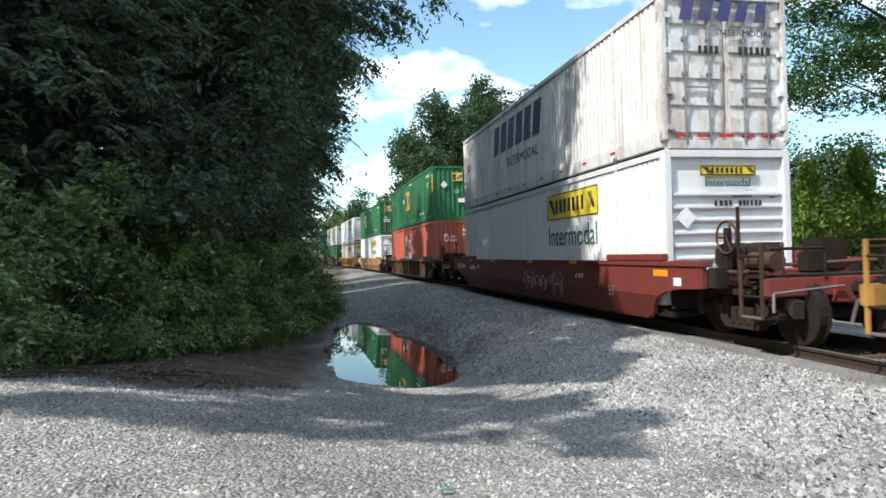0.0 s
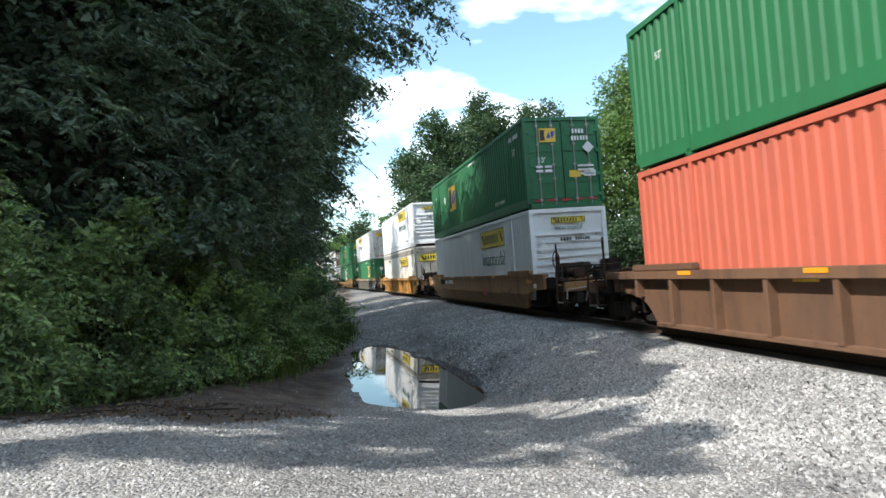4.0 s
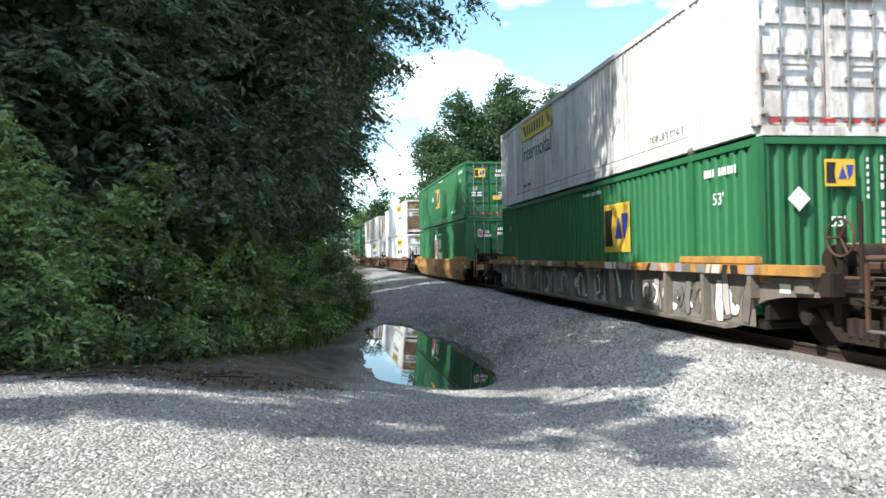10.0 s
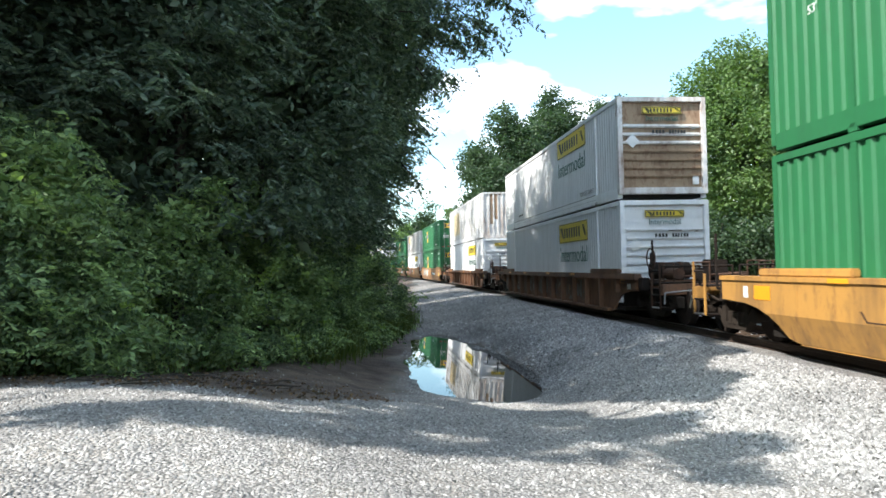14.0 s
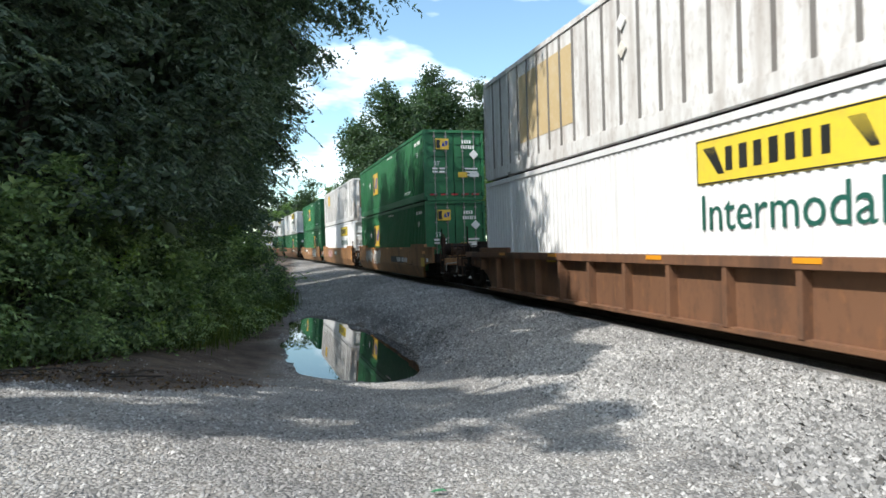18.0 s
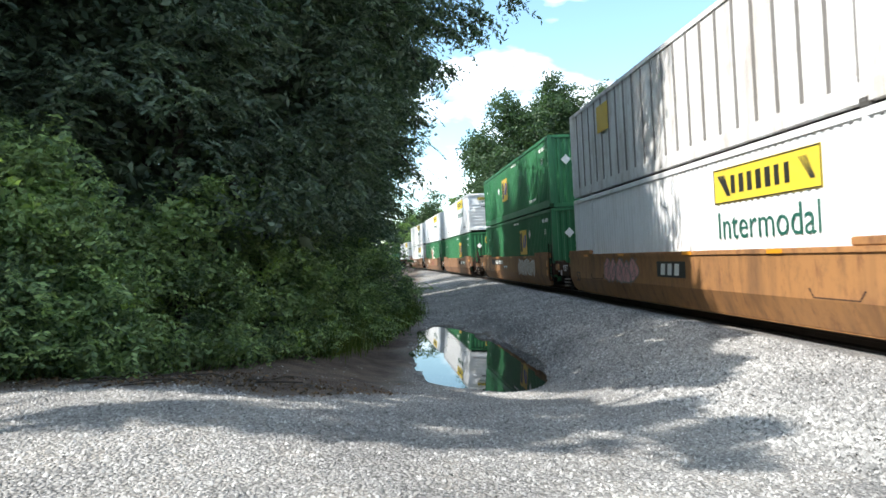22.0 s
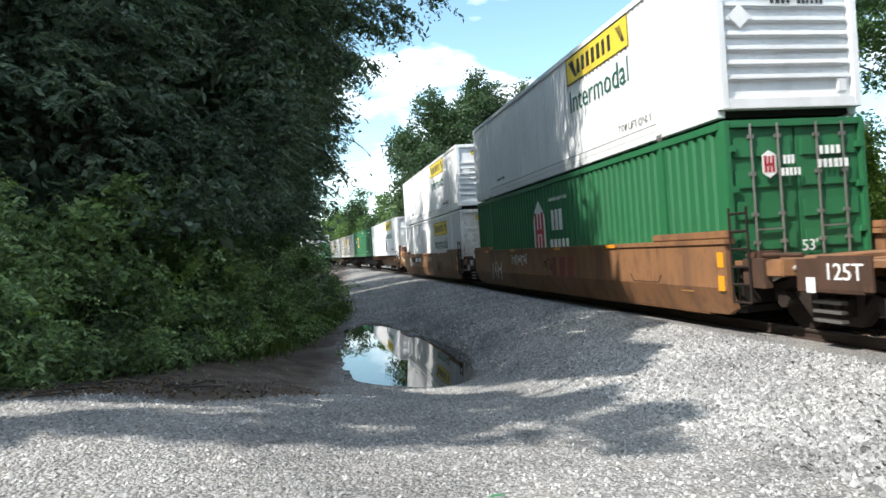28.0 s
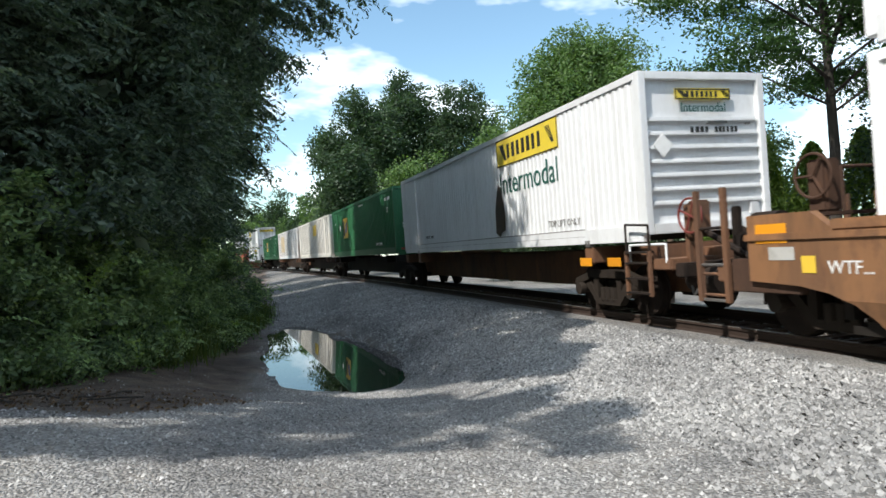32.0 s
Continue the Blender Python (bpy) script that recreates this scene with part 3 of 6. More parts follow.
def sprays(hubs, n, m, reach, leaf, mat, label, name="leaf_sprays", category="foliage", flat_out=0.35):
    """Drooping twigs with paired narrow leaflets, a handful from every hub."""
    hubs = np.asarray(hubs)
    c0 = np.repeat(hubs, n, 0) + RNG.normal(size=(len(hubs) * n, 3)) * np.array([0.3, 0.3, 0.14])
    a = RNG.normal(-0.9, 1.1, len(c0))
    way = np.stack([np.cos(a), np.sin(a), RNG.uniform(-0.25, flat_out, len(c0))], 1)
    side = np.stack([-np.sin(a), np.cos(a), np.zeros(len(c0))], 1)
    L = (reach * RNG.uniform(0.6, 1.3, len(c0)))[:, None]
    pts, ways = [], []
    for k in np.linspace(0.12, 1, m):
        c = c0 + way * L * k + np.array([0, 0, -0.5]) * L * k * k
        for sd in (-1, 1):
            pts.append(c + side * sd * leaf * 0.42)
            ways.append(side * sd * 0.8 + way * 0.5 + np.array([0, 0, -0.45]))
    return tagged(leaves(name, np.concatenate(pts), leaf, mat, aspect=0.36, ways=np.concatenate(ways)), label, category, kind="stuff")


def front_hubs(n, lo, hi, depth):
    """Hubs of boughs near the woods' open side, with dark hollows between them."""
    out = []
    while len(out) < n:
        p = RNG.uniform(lo, hi)
        e = woods_edge(p[1], p[2]) - 0.6 + 0.9 * noise.noise(Vector((p[0] * .1, p[1] * 0.35, p[2] * 0.4)))
        if e - depth < p[0] < e and noise.noise(Vector((p[0] * 0.7, p[1] * 0.5, p[2] * 0.85))) > -0.02 and no_shaft(*p):
            out.append(p)
    return out


sprays(front_hubs(260, (-13, 9.6, 3.6), (-2.0, 11.6, 9.5), 9.0), 13, 9, 0.55, 0.13, M_LEAF, "drooping compound leaves at the front of the woods")
sprays(front_hubs(350, (-4, 11.4, 3.0), (1.6, 20, 11.5), 1.5), 13, 9, 0.55, 0.13, M_LEAF, "drooping compound leaves along the woods' open side")
sprays(front_hubs(90, (-4, 20, 2.4), (1.6, 36, 12), 1.2), 12, 7, 0.7, 0.2, M_LEAF, "drooping compound leaves along the path")
woodland("woods_interior", 2300, 50, (-24, 11, 0.5), (-3, 40, 14), 0.9, 0.42, M_LEAF, "deep dark foliage inside the woods", inset=2.2)
woodland("woods_interior", 900, 40, (-46, 22, 0.2), (-6, 70, 8), 1.6, 0.85, M_LEAF, "deep dark foliage inside the woods", inset=4.0)
woodland("woods_foliage", 420, 46, (-8, 24, 0.6), (1.0, 42, 13), 0.6, 0.24, M_LEAF, "dense dark foliage along the path")


def bough(x0, y0, z0, tip, n, label):
    """A hanging branch: a drooping limb with sprays of narrow leaves."""
    e = empty("bough", Matrix.Translation((x0, y0, z0)), label, "branch")
    t = Vector(tip) - Vector((x0, y0, z0))
    mid = t * 0.55 + Vector((0, 0, 0.35))
    trunk("limb", [(0, 0, 0), tuple(mid), tuple(t)], [0.05, 0.03, 0.008], M_BARK, e)
    pts = []
    for i in range(n):
        k = RNG.uniform(0.15, 1) ** 0.8
        p = np.array(mid) * 2 * k * (1 - k) * 1.1 + np.array(t) * k * k + np.array([0, 0, 0])
        d = RNG.normal(size=3) * np.array([.3, .3, .16])
        q = p + d
        m = 14
        line = np.linspace(0, 1, m)[:, None]
        pts.append(p + (q - p) * line + np.array([0, 0, -.32]) * line ** 2 + RNG.normal(size=(m, 3)) * .035)
    tagged(leaves("spray", np.concatenate(pts), 0.15, M_LEAF, e, droop=0.9, aspect=0.36), kind="stuff")
    return e


for x0, y0, z0, tip, n in [(-1.2, 15.5, 8.2, (1.0, 15.8, 7.6), 60), (-1.4, 15.0, 7.6, (0.3, 15.6, 6.8), 50), (-1.0, 14.5, 9.2, (1.9, 14.6, 8.6), 60), (-0.9, 15.5, 9.6, (2.2, 15.2, 9.3), 60),
                           (-1.5, 16.5, 6.4, (0.0, 16.5, 5.7), 40), (-1.4, 16.0, 10.2, (1.7, 15.6, 9.9), 60), (-1.3, 17.5, 5.2, (0.1, 17.5, 4.4), 30), (-1.5, 18.5, 8.5, (0.9, 18.5, 7.6), 50), (-1.0, 14.2, 8.4, (1.5, 14.4, 7.5), 50),
                           (-0.6, 14.8, 9.0, (2.3, 15.0, 8.2), 46), (-0.6, 15.0, 8.2, (1.35, 15.0, 7.5), 46), (-0.8, 15.2, 7.0, (0.3, 15.0, 6.3), 36)]:
    bough(x0, y0, z0, tip, n, "drooping leafy bough hanging out over the path")


# foot of the bushes: along the apron, then slanting back beside the path
FOOT = [(-12.0, 7.3), (-8.0, 7.7), (-5.2, 8.0), (-4.1, 8.7), (-3.5, 10.6), (-2.6, 12.9), (-1.9, 15.1), (-1.2, 19.5), (-0.5, 24.5), (-0.1, 30.0)]


def foot_at(u, d):
    """A place u of the way along the foot of the bushes (0 to 1) and d metres into them."""
    k = u * (len(FOOT) - 1)
    i = min(int(k), len(FOOT) - 2)
    (xa, ya), (xb, yb) = FOOT[i], FOOT[i + 1]
    l = math.hypot(xb - xa, yb - ya)
    return xa + (xb - xa) * (k - i) - (yb - ya) / l * d, ya + (yb - ya) * (k - i) + (xb - xa) / l * d


def bush_top(x, y, d):
    return 0.35 + (2.75 + 0.35 * smooth(9, 12, y)) * smooth(-0.3, 0.45, d) * (0.82 + 0.5 * noise.noise(Vector((x * 0.8, y * 0.6, 4)))) * (1 - 0.3 * smooth(12, 24, y))


MOUNDS = []
while len(MOUNDS) < 640:
    u, d = RNG.uniform(0.05, 0.95), -0.2 + 3.3 * RNG.uniform() ** 1.35
    up = 0.12 + 0.93 * RNG.uniform() ** 0.7
    x, y = foot_at(u, d + 0.4 - 0.55 * up)
    r = RNG.uniform(0.16, 0.5)
    z = ground_z(x, y) + max(r * 0.5, bush_top(x, y, d) * up - 0.5 * r)
    if noise.noise(Vector((x * 1.15, y * 1.15, z * 1.5))) > -0.12:
        MOUNDS.append((x, y, z, r))
MOUNDS.sort(key=lambda m: noise.noise(Vector((m[0] * 0.75, m[1] * 0.75, m[2] * 1.1 + 20))) + RNG.normal(0, 0.07))


def mound_leaves(n, which):
    """Leaves over the skins of many small rounded shoots, with gaps between them."""
    out = []
    for x, y, z, r in which:
        d = RNG.normal(size=(n, 3))
        d /= np.linalg.norm(d, axis=1)[:, None]
        lump = 1 + 0.3 * np.sin(d[:, :1] * 5 + x * 9) * np.sin(d[:, 2:] * 4 + y * 7)
        out.append(np.array([x, y, z]) + d * r * lump * (RNG.uniform(0, 1, (n, 1)) ** 0.5) * np.array([1, 1, 0.8]) * 1.2 + RNG.normal(0, 0.05, (n, 3)))
    return np.concatenate(out)


def shoots(n, f, mat, label, leaf=0.085, lo=0.4, hi=1.0):
    """Arching stems with paired leaves that stand out of the bushes."""
    pts = []
    for i in range(n):
        p, out = f()
        L = RNG.uniform(lo, hi)
        a = RNG.uniform(-0.9, 0.9)
        dx, dy = out[0] * math.cos(a) - out[1] * math.sin(a), out[0] * math.sin(a) + out[1] * math.cos(a)
        up = RNG.uniform(0.35, 1.1)
        for k in np.linspace(0.2, 1, int(L * 26)):
            c = np.array(p) + np.array([dx * k * L * 0.7, dy * k * L * 0.7, L * (up * k - 0.75 * k * k)])
            for sd in (-1, 1):
                pts.append(c + np.array([-dy * sd, dx * sd, 0]) * 0.055 * (1.2 - 0.6 * k) + RNG.normal(size=3) * 0.012)
    return tagged(leaves("leafy_shoots", pts, leaf, mat, droop=0.1, aspect=0.5), label, "bush", kind="stuff")


def shoot_base():
    x, y, z, r = MOUNDS[RNG.integers(len(MOUNDS))]
    return (x, y - 0.4 * r, z + 0.6 * r), (0.25, -0.97)


for k0, k1, n, size, mat, label in ((0, 130, 330, 0.08, M_BUSH_DEEP, "dense dark green brambles along the woods"), (130, 280, 250, 0.1, M_BUSH, "green bramble bushes along the woods"),
                                    (280, 400, 230, 0.095, M_BUSH_DEEP, "low dark green weeds along the woods"), (400, 560, 190, 0.125, M_BUSH, "dense green sumac bushes along the woods"),
                                    (560, 640, 110, 0.16, M_BUSH_PALE, "pale green broad-leaved shoots among the bushes")):
    tagged(leaves("bush", mound_leaves(n, MOUNDS[k0:k1]), size, mat, aspect=0.5), label, "bush", kind="stuff")
shoots(150, shoot_base, M_BUSH, "green arching bramble shoots with paired leaves")
shoots(60, shoot_base, M_SPRAY, "pale green young sumac shoots standing out of the bushes", 0.09, 0.4, 0.8)
sprays([(x + RNG.normal(0, .2), y - 0.3 * r, z + 0.5 * r) for x, y, z, r in MOUNDS if r > 0.3], 7, 8, 0.42, 0.1, M_BUSH, "green sumac leaves arching out of the bushes", "bush_leaves", "bush", 0.7)


def dry_sprig():
    return (-2.75 + RNG.normal(0, .3), 12.2 + RNG.normal(0, .2), 1.95 + RNG.normal(0, .14)), (0.35, -0.93)


shoots(9, dry_sprig, M_SPRAY, "pale half-dry sprigs at the end of the bushes", 0.08, 0.4, 0.75)


def blades(name, n, f, h, mat, label):
    vs, fs = [], []
    for i in range(n):
        x, y = f()
        z = ground_z(x, y) - 0.02
        a, l = RNG.uniform(0, 6.28), h * RNG.uniform(.5, 1.3)
        dx, dy = math.cos(a), math.sin(a)
        lx, ly = RNG.normal(0, .22) * l, RNG.normal(0, .22) * l
        k, w = len(vs), 0.008
        vs += [(x - dx * w, y - dy * w, z), (x + dx * w, y + dy * w, z), (x + lx * .4 + dx * w, y + ly * .4 + dy * w, z + l * .6), (x + lx * .4 - dx * w, y + ly * .4 - dy * w, z + l * .6), (x + lx, y + ly, z + l)]
        fs += [(k, k + 1, k + 2, k + 3), (k + 3, k + 2, k + 4)]
    return tagged(raw(name, vs, fs, mat), label, "grass", kind="stuff")


def grass_edge():
    return foot_at(RNG.uniform(0.05, 0.75), RNG.normal(0.1, .2))


def grass_verge():
    return foot_at(RNG.uniform(0.58, 0.93), RNG.normal(-0.1, .2))


blades("grass", 700, grass_edge, .34, M_GRASS, "tufts of dry and green grass at the foot of the bushes")
blades("grass", 3000, grass_verge, .6, M_GRASS, "tall grass beside the puddle")
# unseen trees behind the camera and beyond its sides, added to block sky light
for x, y, h in [(-13, -3, 9), (-16, 1, 10), (-15, -9, 11), (-9, -13, 11), (-4, -17, 13), (1.5, -21, 14), (-20, -6, 14), (-12, -20, 15), (-6, -25, 15), (14, -12, 12), (17, -5, 13), (17, 2, 12), (15.5, -20, 14), (21, 7, 13), (22, -14, 15)]:
    tree(x, y, h, 3.6, 0.8, M_LEAF, 110, 34, 0.55, "unseen broadleaf tree added to block sky light", 0.9, 0.16)
# far trees on the near side of the track, heightened to shade the far train
for i in range(15):
    s = 46 + i * 8.5
    if i in (1, 3):
        continue
    cx = track(s)[0]
    tree(cx - RNG.uniform(10.2, 12.0), s, RNG.uniform(19, 23), 4.8, 1.0, M_LEAF, 200, 46, 0.36, "tall broadleaf tree beside the track, heightened to shade the train", 0.85, 0.2, keep=no_shaft)
# trees beyond the track
for x, y, h, rx, ry, z0, mat, nc, lf in [(6.6, 61, 13.5, 3.2, 4, 1, M_OAK, 380, 0.3), (9.2, 66, 19.3, 4.8, 5, 2, M_OAK, 640, 0.32), (14.8, 72, 23.0, 5.4, 5, 2, M_OAK, 760, 0.34), (20.7, 70, 22.0, 5.4, 5, 2, M_OAK, 640, 0.34),
                                         (13.6, 56, 11.5, 4.6, 4, 1, M_MAPLE, 420, 0.26), (26, 48, 15, 4.5, 4.5, 1, M_OAK, 240, 0.32), (24, 29, 8.5, 3.8, 3.5, .3, M_OAK, 260, 0.24),
                                         (20.5, 17.6, 6.8, 2.6, 2.6, .2, M_OAK, 260, 0.17), (17.5, 30.0, 5.5, 2.4, 2.4, .2, M_OAK, 260, 0.2), (15.4, 33.0, 5.2, 2.4, 2.4, .1, M_OAK, 320, 0.2), (14.0, 39.0, 5.6, 2.6, 2.8, .1, M_OAK, 320, 0.22), (19.6, 26.4, 5.0, 2.4, 2.4, .1, M_OAK, 280, 0.2)]:
    tree(x, y, h, rx, z0, mat, nc, 60, lf, "tall leafy broadleaf tree beyond the track", 0.7, 0.22, ry=ry)
# a broad maple that narrows to its top
tree(19.9, 38.4, 16.8, 7.4, 0.3, M_MAPLE, 2500, 56, 0.22, "broad dense maple with grey-green leaves beyond the track", 0.5, 0.26, ry=5.2, shape=lambda d: np.array([1 - 0.38 * d[2], 1 - 0.38 * d[2], 1.0]))
for i in range(16):
    s = 78 + i * 9
    cx = track(s)[0]
    tree(cx + RNG.uniform(7, 9.5), s, RNG.uniform(10, 14) if i % 3 else 16, 4.6, 0.6, M_MAPLE if i % 2 else M_OAK, 130, 34, 0.5, "leafy tree in the row beyond the track", 0.95, 0.2)


def cedar(x, y, h, r):
    e = empty("cedar_tree", Matrix.Translation((x, y, ground_z(x, y) - 0.05)), "light green columnar cedar with a pointed top", "tree", "row of cedars")
    trunk("trunk", [(0, 0, 0), (0, 0, h * .5), (0, 0, h * .95)], [.1, .07, .02], M_BARK, e)
    n = 9000
    k = RNG.uniform(0, 1, n) ** 0.75
    a = RNG.uniform(0, 6.283, n)
    rad = r * (1 - k) ** 0.55 * (0.75 + 0.25 * np.sin(a * 5 + k * 19)) * RNG.uniform(.55, 1.05, n)
    leaves("crown", np.stack([rad * np.cos(a), rad * np.sin(a), .15 + k * (h - .15)], 1), 0.2, M_CEDAR, e, droop=-0.8, aspect=0.4)


for x, y, h, r in [(17.4, 22.8, 5.6, 1.5), (18.6, 21.8, 6.0, 1.6), (19.9, 20.8, 5.6, 1.6), (21.0, 19.6, 6.0, 1.6)]:
    cedar(x, y, h, r)


def locust(x, y, h):
    """An open feathery tree: forked trunk and flat layers of fine leaf sprays."""
    e = empty("locust_tree", Matrix.Translation((x, y, ground_z(x, y) - 0.1)), "feathery open-crowned locust tree with dark limbs", "tree")
    trunk("trunk", [(0, 0, 0), (.1, 0, h * .3), (-.1, .1, h * .6), (.2, 0, h * .95)], [.2, .15, .1, .03], M_BARK, e)
    pts = []
    for i in range(30):
        a = i * 2.4
        z = h * (.42 + .5 * (i / 30))
        L = (5.6 - 2.6 * (i / 30)) * RNG.uniform(.7, 1.1)
        tip = np.array([L * math.cos(a), L * math.sin(a), z + RNG.uniform(.1, 1.2)])
        mid = tip * np.array([.5, .5, 1]) + np.array([0, 0, .15])
        trunk("limb", [(0, 0, z - .7), tuple(mid), tuple(tip)], [.08, .045, .012], M_BARK, e)
        for j in range(26):
            c = np.array([0, 0, z - .5]) * (1 - (k := RNG.uniform(.35, 1.05))) + tip * k
            c = c + RNG.normal(size=3) * np.array([.5, .5, .16])
            pts.append(c + RNG.normal(size=(95, 3)) * np.array([.4, .4, .12]))
    leaves("crown", np.concatenate(pts), 0.16, M_LOCUST, e, aspect=0.42)


locust(16.4, 16.4, 15.2)
locust(21.5, 13.5, 14.0)

# ---- the train: containers ----
LEN, WID, HGT = 16.15, 2.59, 2.9
HALF, HL = WID / 2, LEN / 2
MOVERS, ROLLERS = [], []
SIDE = Matrix(((0, 0, -1, 0), (-1, 0, 0, 0), (0, 1, 0, 0), (0, 0, 0, 1)))
FRONT = Matrix(((1, 0, 0, 0), (0, 0, -1, 0), (0, 1, 0, 0), (0, 0, 0, 1)))
TEXTS = {}


def text_mesh(body, size):
    if (body, size) not in TEXTS:
        cu = bpy.data.curves.new("lettering", "FONT")
        cu.body, cu.size, cu.extrude, cu.resolution_u = body, size, 0.003, 3
        cu.align_x = "CENTER"
        ob = new("lettering", cu)
        bpy.context.view_layer.update()
        TEXTS[body, size] = bpy.data.meshes.new_from_object(ob.evaluated_get(bpy.context.evaluated_depsgraph_get()))
        bpy.data.objects.remove(ob)
    return TEXTS[body, size]


def lettering(parent, body, size, face, at, mat, stretch=1.0, name="lettering"):
    me = text_mesh(body, size).copy()
    me.materials.clear()
    me.materials.append(mat)
    ob = new(name, me)
    ob.parent = parent
    ob.matrix_local = Matrix.Translation(at) @ face @ Matrix.Diagonal((stretch, 1, 1, 1))
    return ob


def flat(parent, name, polys, face, at, mat, label="", thick=0.004):
    """Thin plates: outlines in the plane of a face, drawn slightly proud of it."""
    vs, fs = [], []
    for poly in polys:
        k, n = len(vs), len(poly)
        vs += [(x, y, 0) for x, y in poly] + [(x, y, thick) for x, y in poly]
        fs.append(tuple(range(k + n, k + 2 * n)))
        fs += [(k + i, k + (i + 1) % n, k + n + (i + 1) % n, k + n + i) for i in range(n)]
    ob = raw(name, vs, fs, mat, parent, label)
    ob.matrix_local = Matrix.Translation(at) @ face
    return ob


def bar_row(parent, name, polys, face, at, mat):
    """The bars of a word, each a part."""
    for poly in polys:
        flat(parent, name, [poly], face, at, mat)


def rect(x0, x1, y0, y1, slant=0.0):
    return [(x0, y0), (x1, y0), (x1 + slant, y1), (x0 + slant, y1)]


def bars(n, w, h, gap=0.35, slant=0.0, seed=0):
    """A word that is not spelled out: upright bars of its size."""
    r = random.Random(seed)
    p = w / n
    return [rect(-w / 2 + i * p, -w / 2 + i * p + p * (1 - gap) * r.uniform(0.8, 1.1), 0, h, slant) for i in range(n)]


def corrugated(axis, a0, a1, z0, z1, base, out, pitch, depth):
    """A folded steel sheet: axis 'y' for a side (runs along y at x = base), 'x' for an end."""
    pts = []
    n = max(1, round((a1 - a0) / pitch))
    p = (a1 - a0) / n
    for i in range(n):
        s = a0 + i * p
        pts += [(s, 0), (s + 0.36 * p, 0), (s + 0.5 * p, 1), (s + 0.86 * p, 1)]
    pts.append((a1, 0))
    vs, fs = [], []
    for a, k in pts:
        d = base - out * depth * k
        for z in (z0, z1):
            vs.append((d, a, z) if axis == "y" else (a, d, z))
    for i in range(len(pts) - 1):
        f = (2 * i, 2 * i + 2, 2 * i + 3, 2 * i + 1)
        fs.append(f if (out > 0) == (axis == "y") else f[::-1])
    return vs, fs


def banner_sign(e, y, z, face, x, w=2.5, h=0.52, word=True):
    at = (x, y, z) if face is SIDE else (y, x, z)
    off = Vector((-0.006, 0, 0)) if face is SIDE else Vector((0, -0.006, 0))
    flat(e, "sign_panel", [rect(-w / 2, w / 2, 0, h)], face, at, M_BANNER, "yellow sign panel")
    b = bars(7, w * 0.6, h * 0.5, 0.42, 0, 3)
    rim = [rect(-w / 2 + .01, w / 2 - .01, 0.01, 0.03), rect(-w / 2 + .01, w / 2 - .01, h - .03, h - .01), rect(-w / 2 + .01, -w / 2 + .03, .03, h - .03), rect(w / 2 - .03, w / 2 - .01, .03, h - .03)]
    for i in range(6):
        rim.append([(-w * 0.45 + i * 0.035 * w / 2.5, h * 0.8), (-w * 0.44 + i * 0.035 * w / 2.5, h * 0.8), (-w * 0.34 + i * 0.02, h * 0.2), (-w * 0.35 + i * 0.02, h * 0.2)])
        rim.append([(w * 0.33 + i * 0.03 * w / 2.5, h * 0.8), (w * 0.335 + i * 0.03 * w / 2.5, h * 0.8), (w * 0.42 + i * 0.02, h * 0.25), (w * 0.415 + i * 0.02, h * 0.25)])
    bar_row(e, "letter_bar", [[(p[0], p[1] + h * 0.25) for p in q] for q in b], face, Vector(at) + off, M_INK)
    flat(e, "sign_border", rim, face, Vector(at) + off, M_INK, "fine black lines round the sign")
    if word:
        lettering(e, "Intermodal", h * 1.12, face, Vector(at) + Vector((0, 0, -h * 1.0)), M_INKG, 0.95)


def square_sign(e, y, z, face, x, s=1.15):
    at = Vector((x, y, z)) if face is SIDE else Vector((y, x, z))
    off = Vector((-0.006, 0, 0)) if face is SIDE else Vector((0, -0.006, 0))
    flat(e, "sign_panel", [rect(-s / 2, s / 2, 0, s * 0.8)], face, at, M_SIGN, "yellow square sign")
    h = s * 0.8
    flat(e, "sign_mark", [[(-.45 * s, .12 * h), (-.14 * s, .12 * h), (-.2 * s, .5 * h), (-.14 * s, .88 * h), (-.45 * s, .88 * h)]], face, at + off, M_INK, "black block on the sign")
    flat(e, "sign_mark", [[(-.06 * s, .28 * h), (.08 * s, .74 * h), (.22 * s, .28 * h)], [(.2 * s, .78 * h), (.44 * s, .78 * h), (.4 * s, .46 * h), (.28 * s, .24 * h)]], face, at + off, M_BLUE, "blue shapes on the sign")


def shield_sign(e, y, z, face, x, s=1.5, col=None, house=False):
    at = Vector((x, y, z)) if face is SIDE else Vector((y, x, z))
    off = Vector((-0.006, 0, 0)) if face is SIDE else Vector((0, -0.006, 0))
    w = s * 0.28
    if house:
        poly = [(-w, 0), (w, 0), (w, s * 0.68), (w * 0.75, s * 0.82), (0, s), (-w * 0.75, s * 0.82), (-w, s * 0.68)]
    else:
        poly = [(-w, s * .18), (0, 0), (w, s * .18), (w, s * .82), (0, s), (-w, s * .82)]
    flat(e, "sign_panel", [poly], face, at, M_LETTER, "white six-sided emblem")
    k = w * 0.75
    flat(e, "sign_mark", [rect(-k, -k * .5, s * .2, s * .8), rect(k * .5, k, s * .2, s * .8), rect(-k * .2, k * .2, s * .5, s * .78), rect(-k * .2, k * .2, s * .2, s * .42), rect(-k, k, s * .44, s * .52)], face, at + off, col or M_REDP)
    bar_row(e, "letter_bar", [[(p[0] + w + s * .55, p[1] + s * .48) for p in q] for q in bars(3, s * .5, s * .32, .3, 0, 5)] + [[(p[0] + w + s * .62, p[1] + s * .06) for p in q] for q in bars(5, s * .85, s * .28, .3, 0, 6)], face, at, M_LETTER)


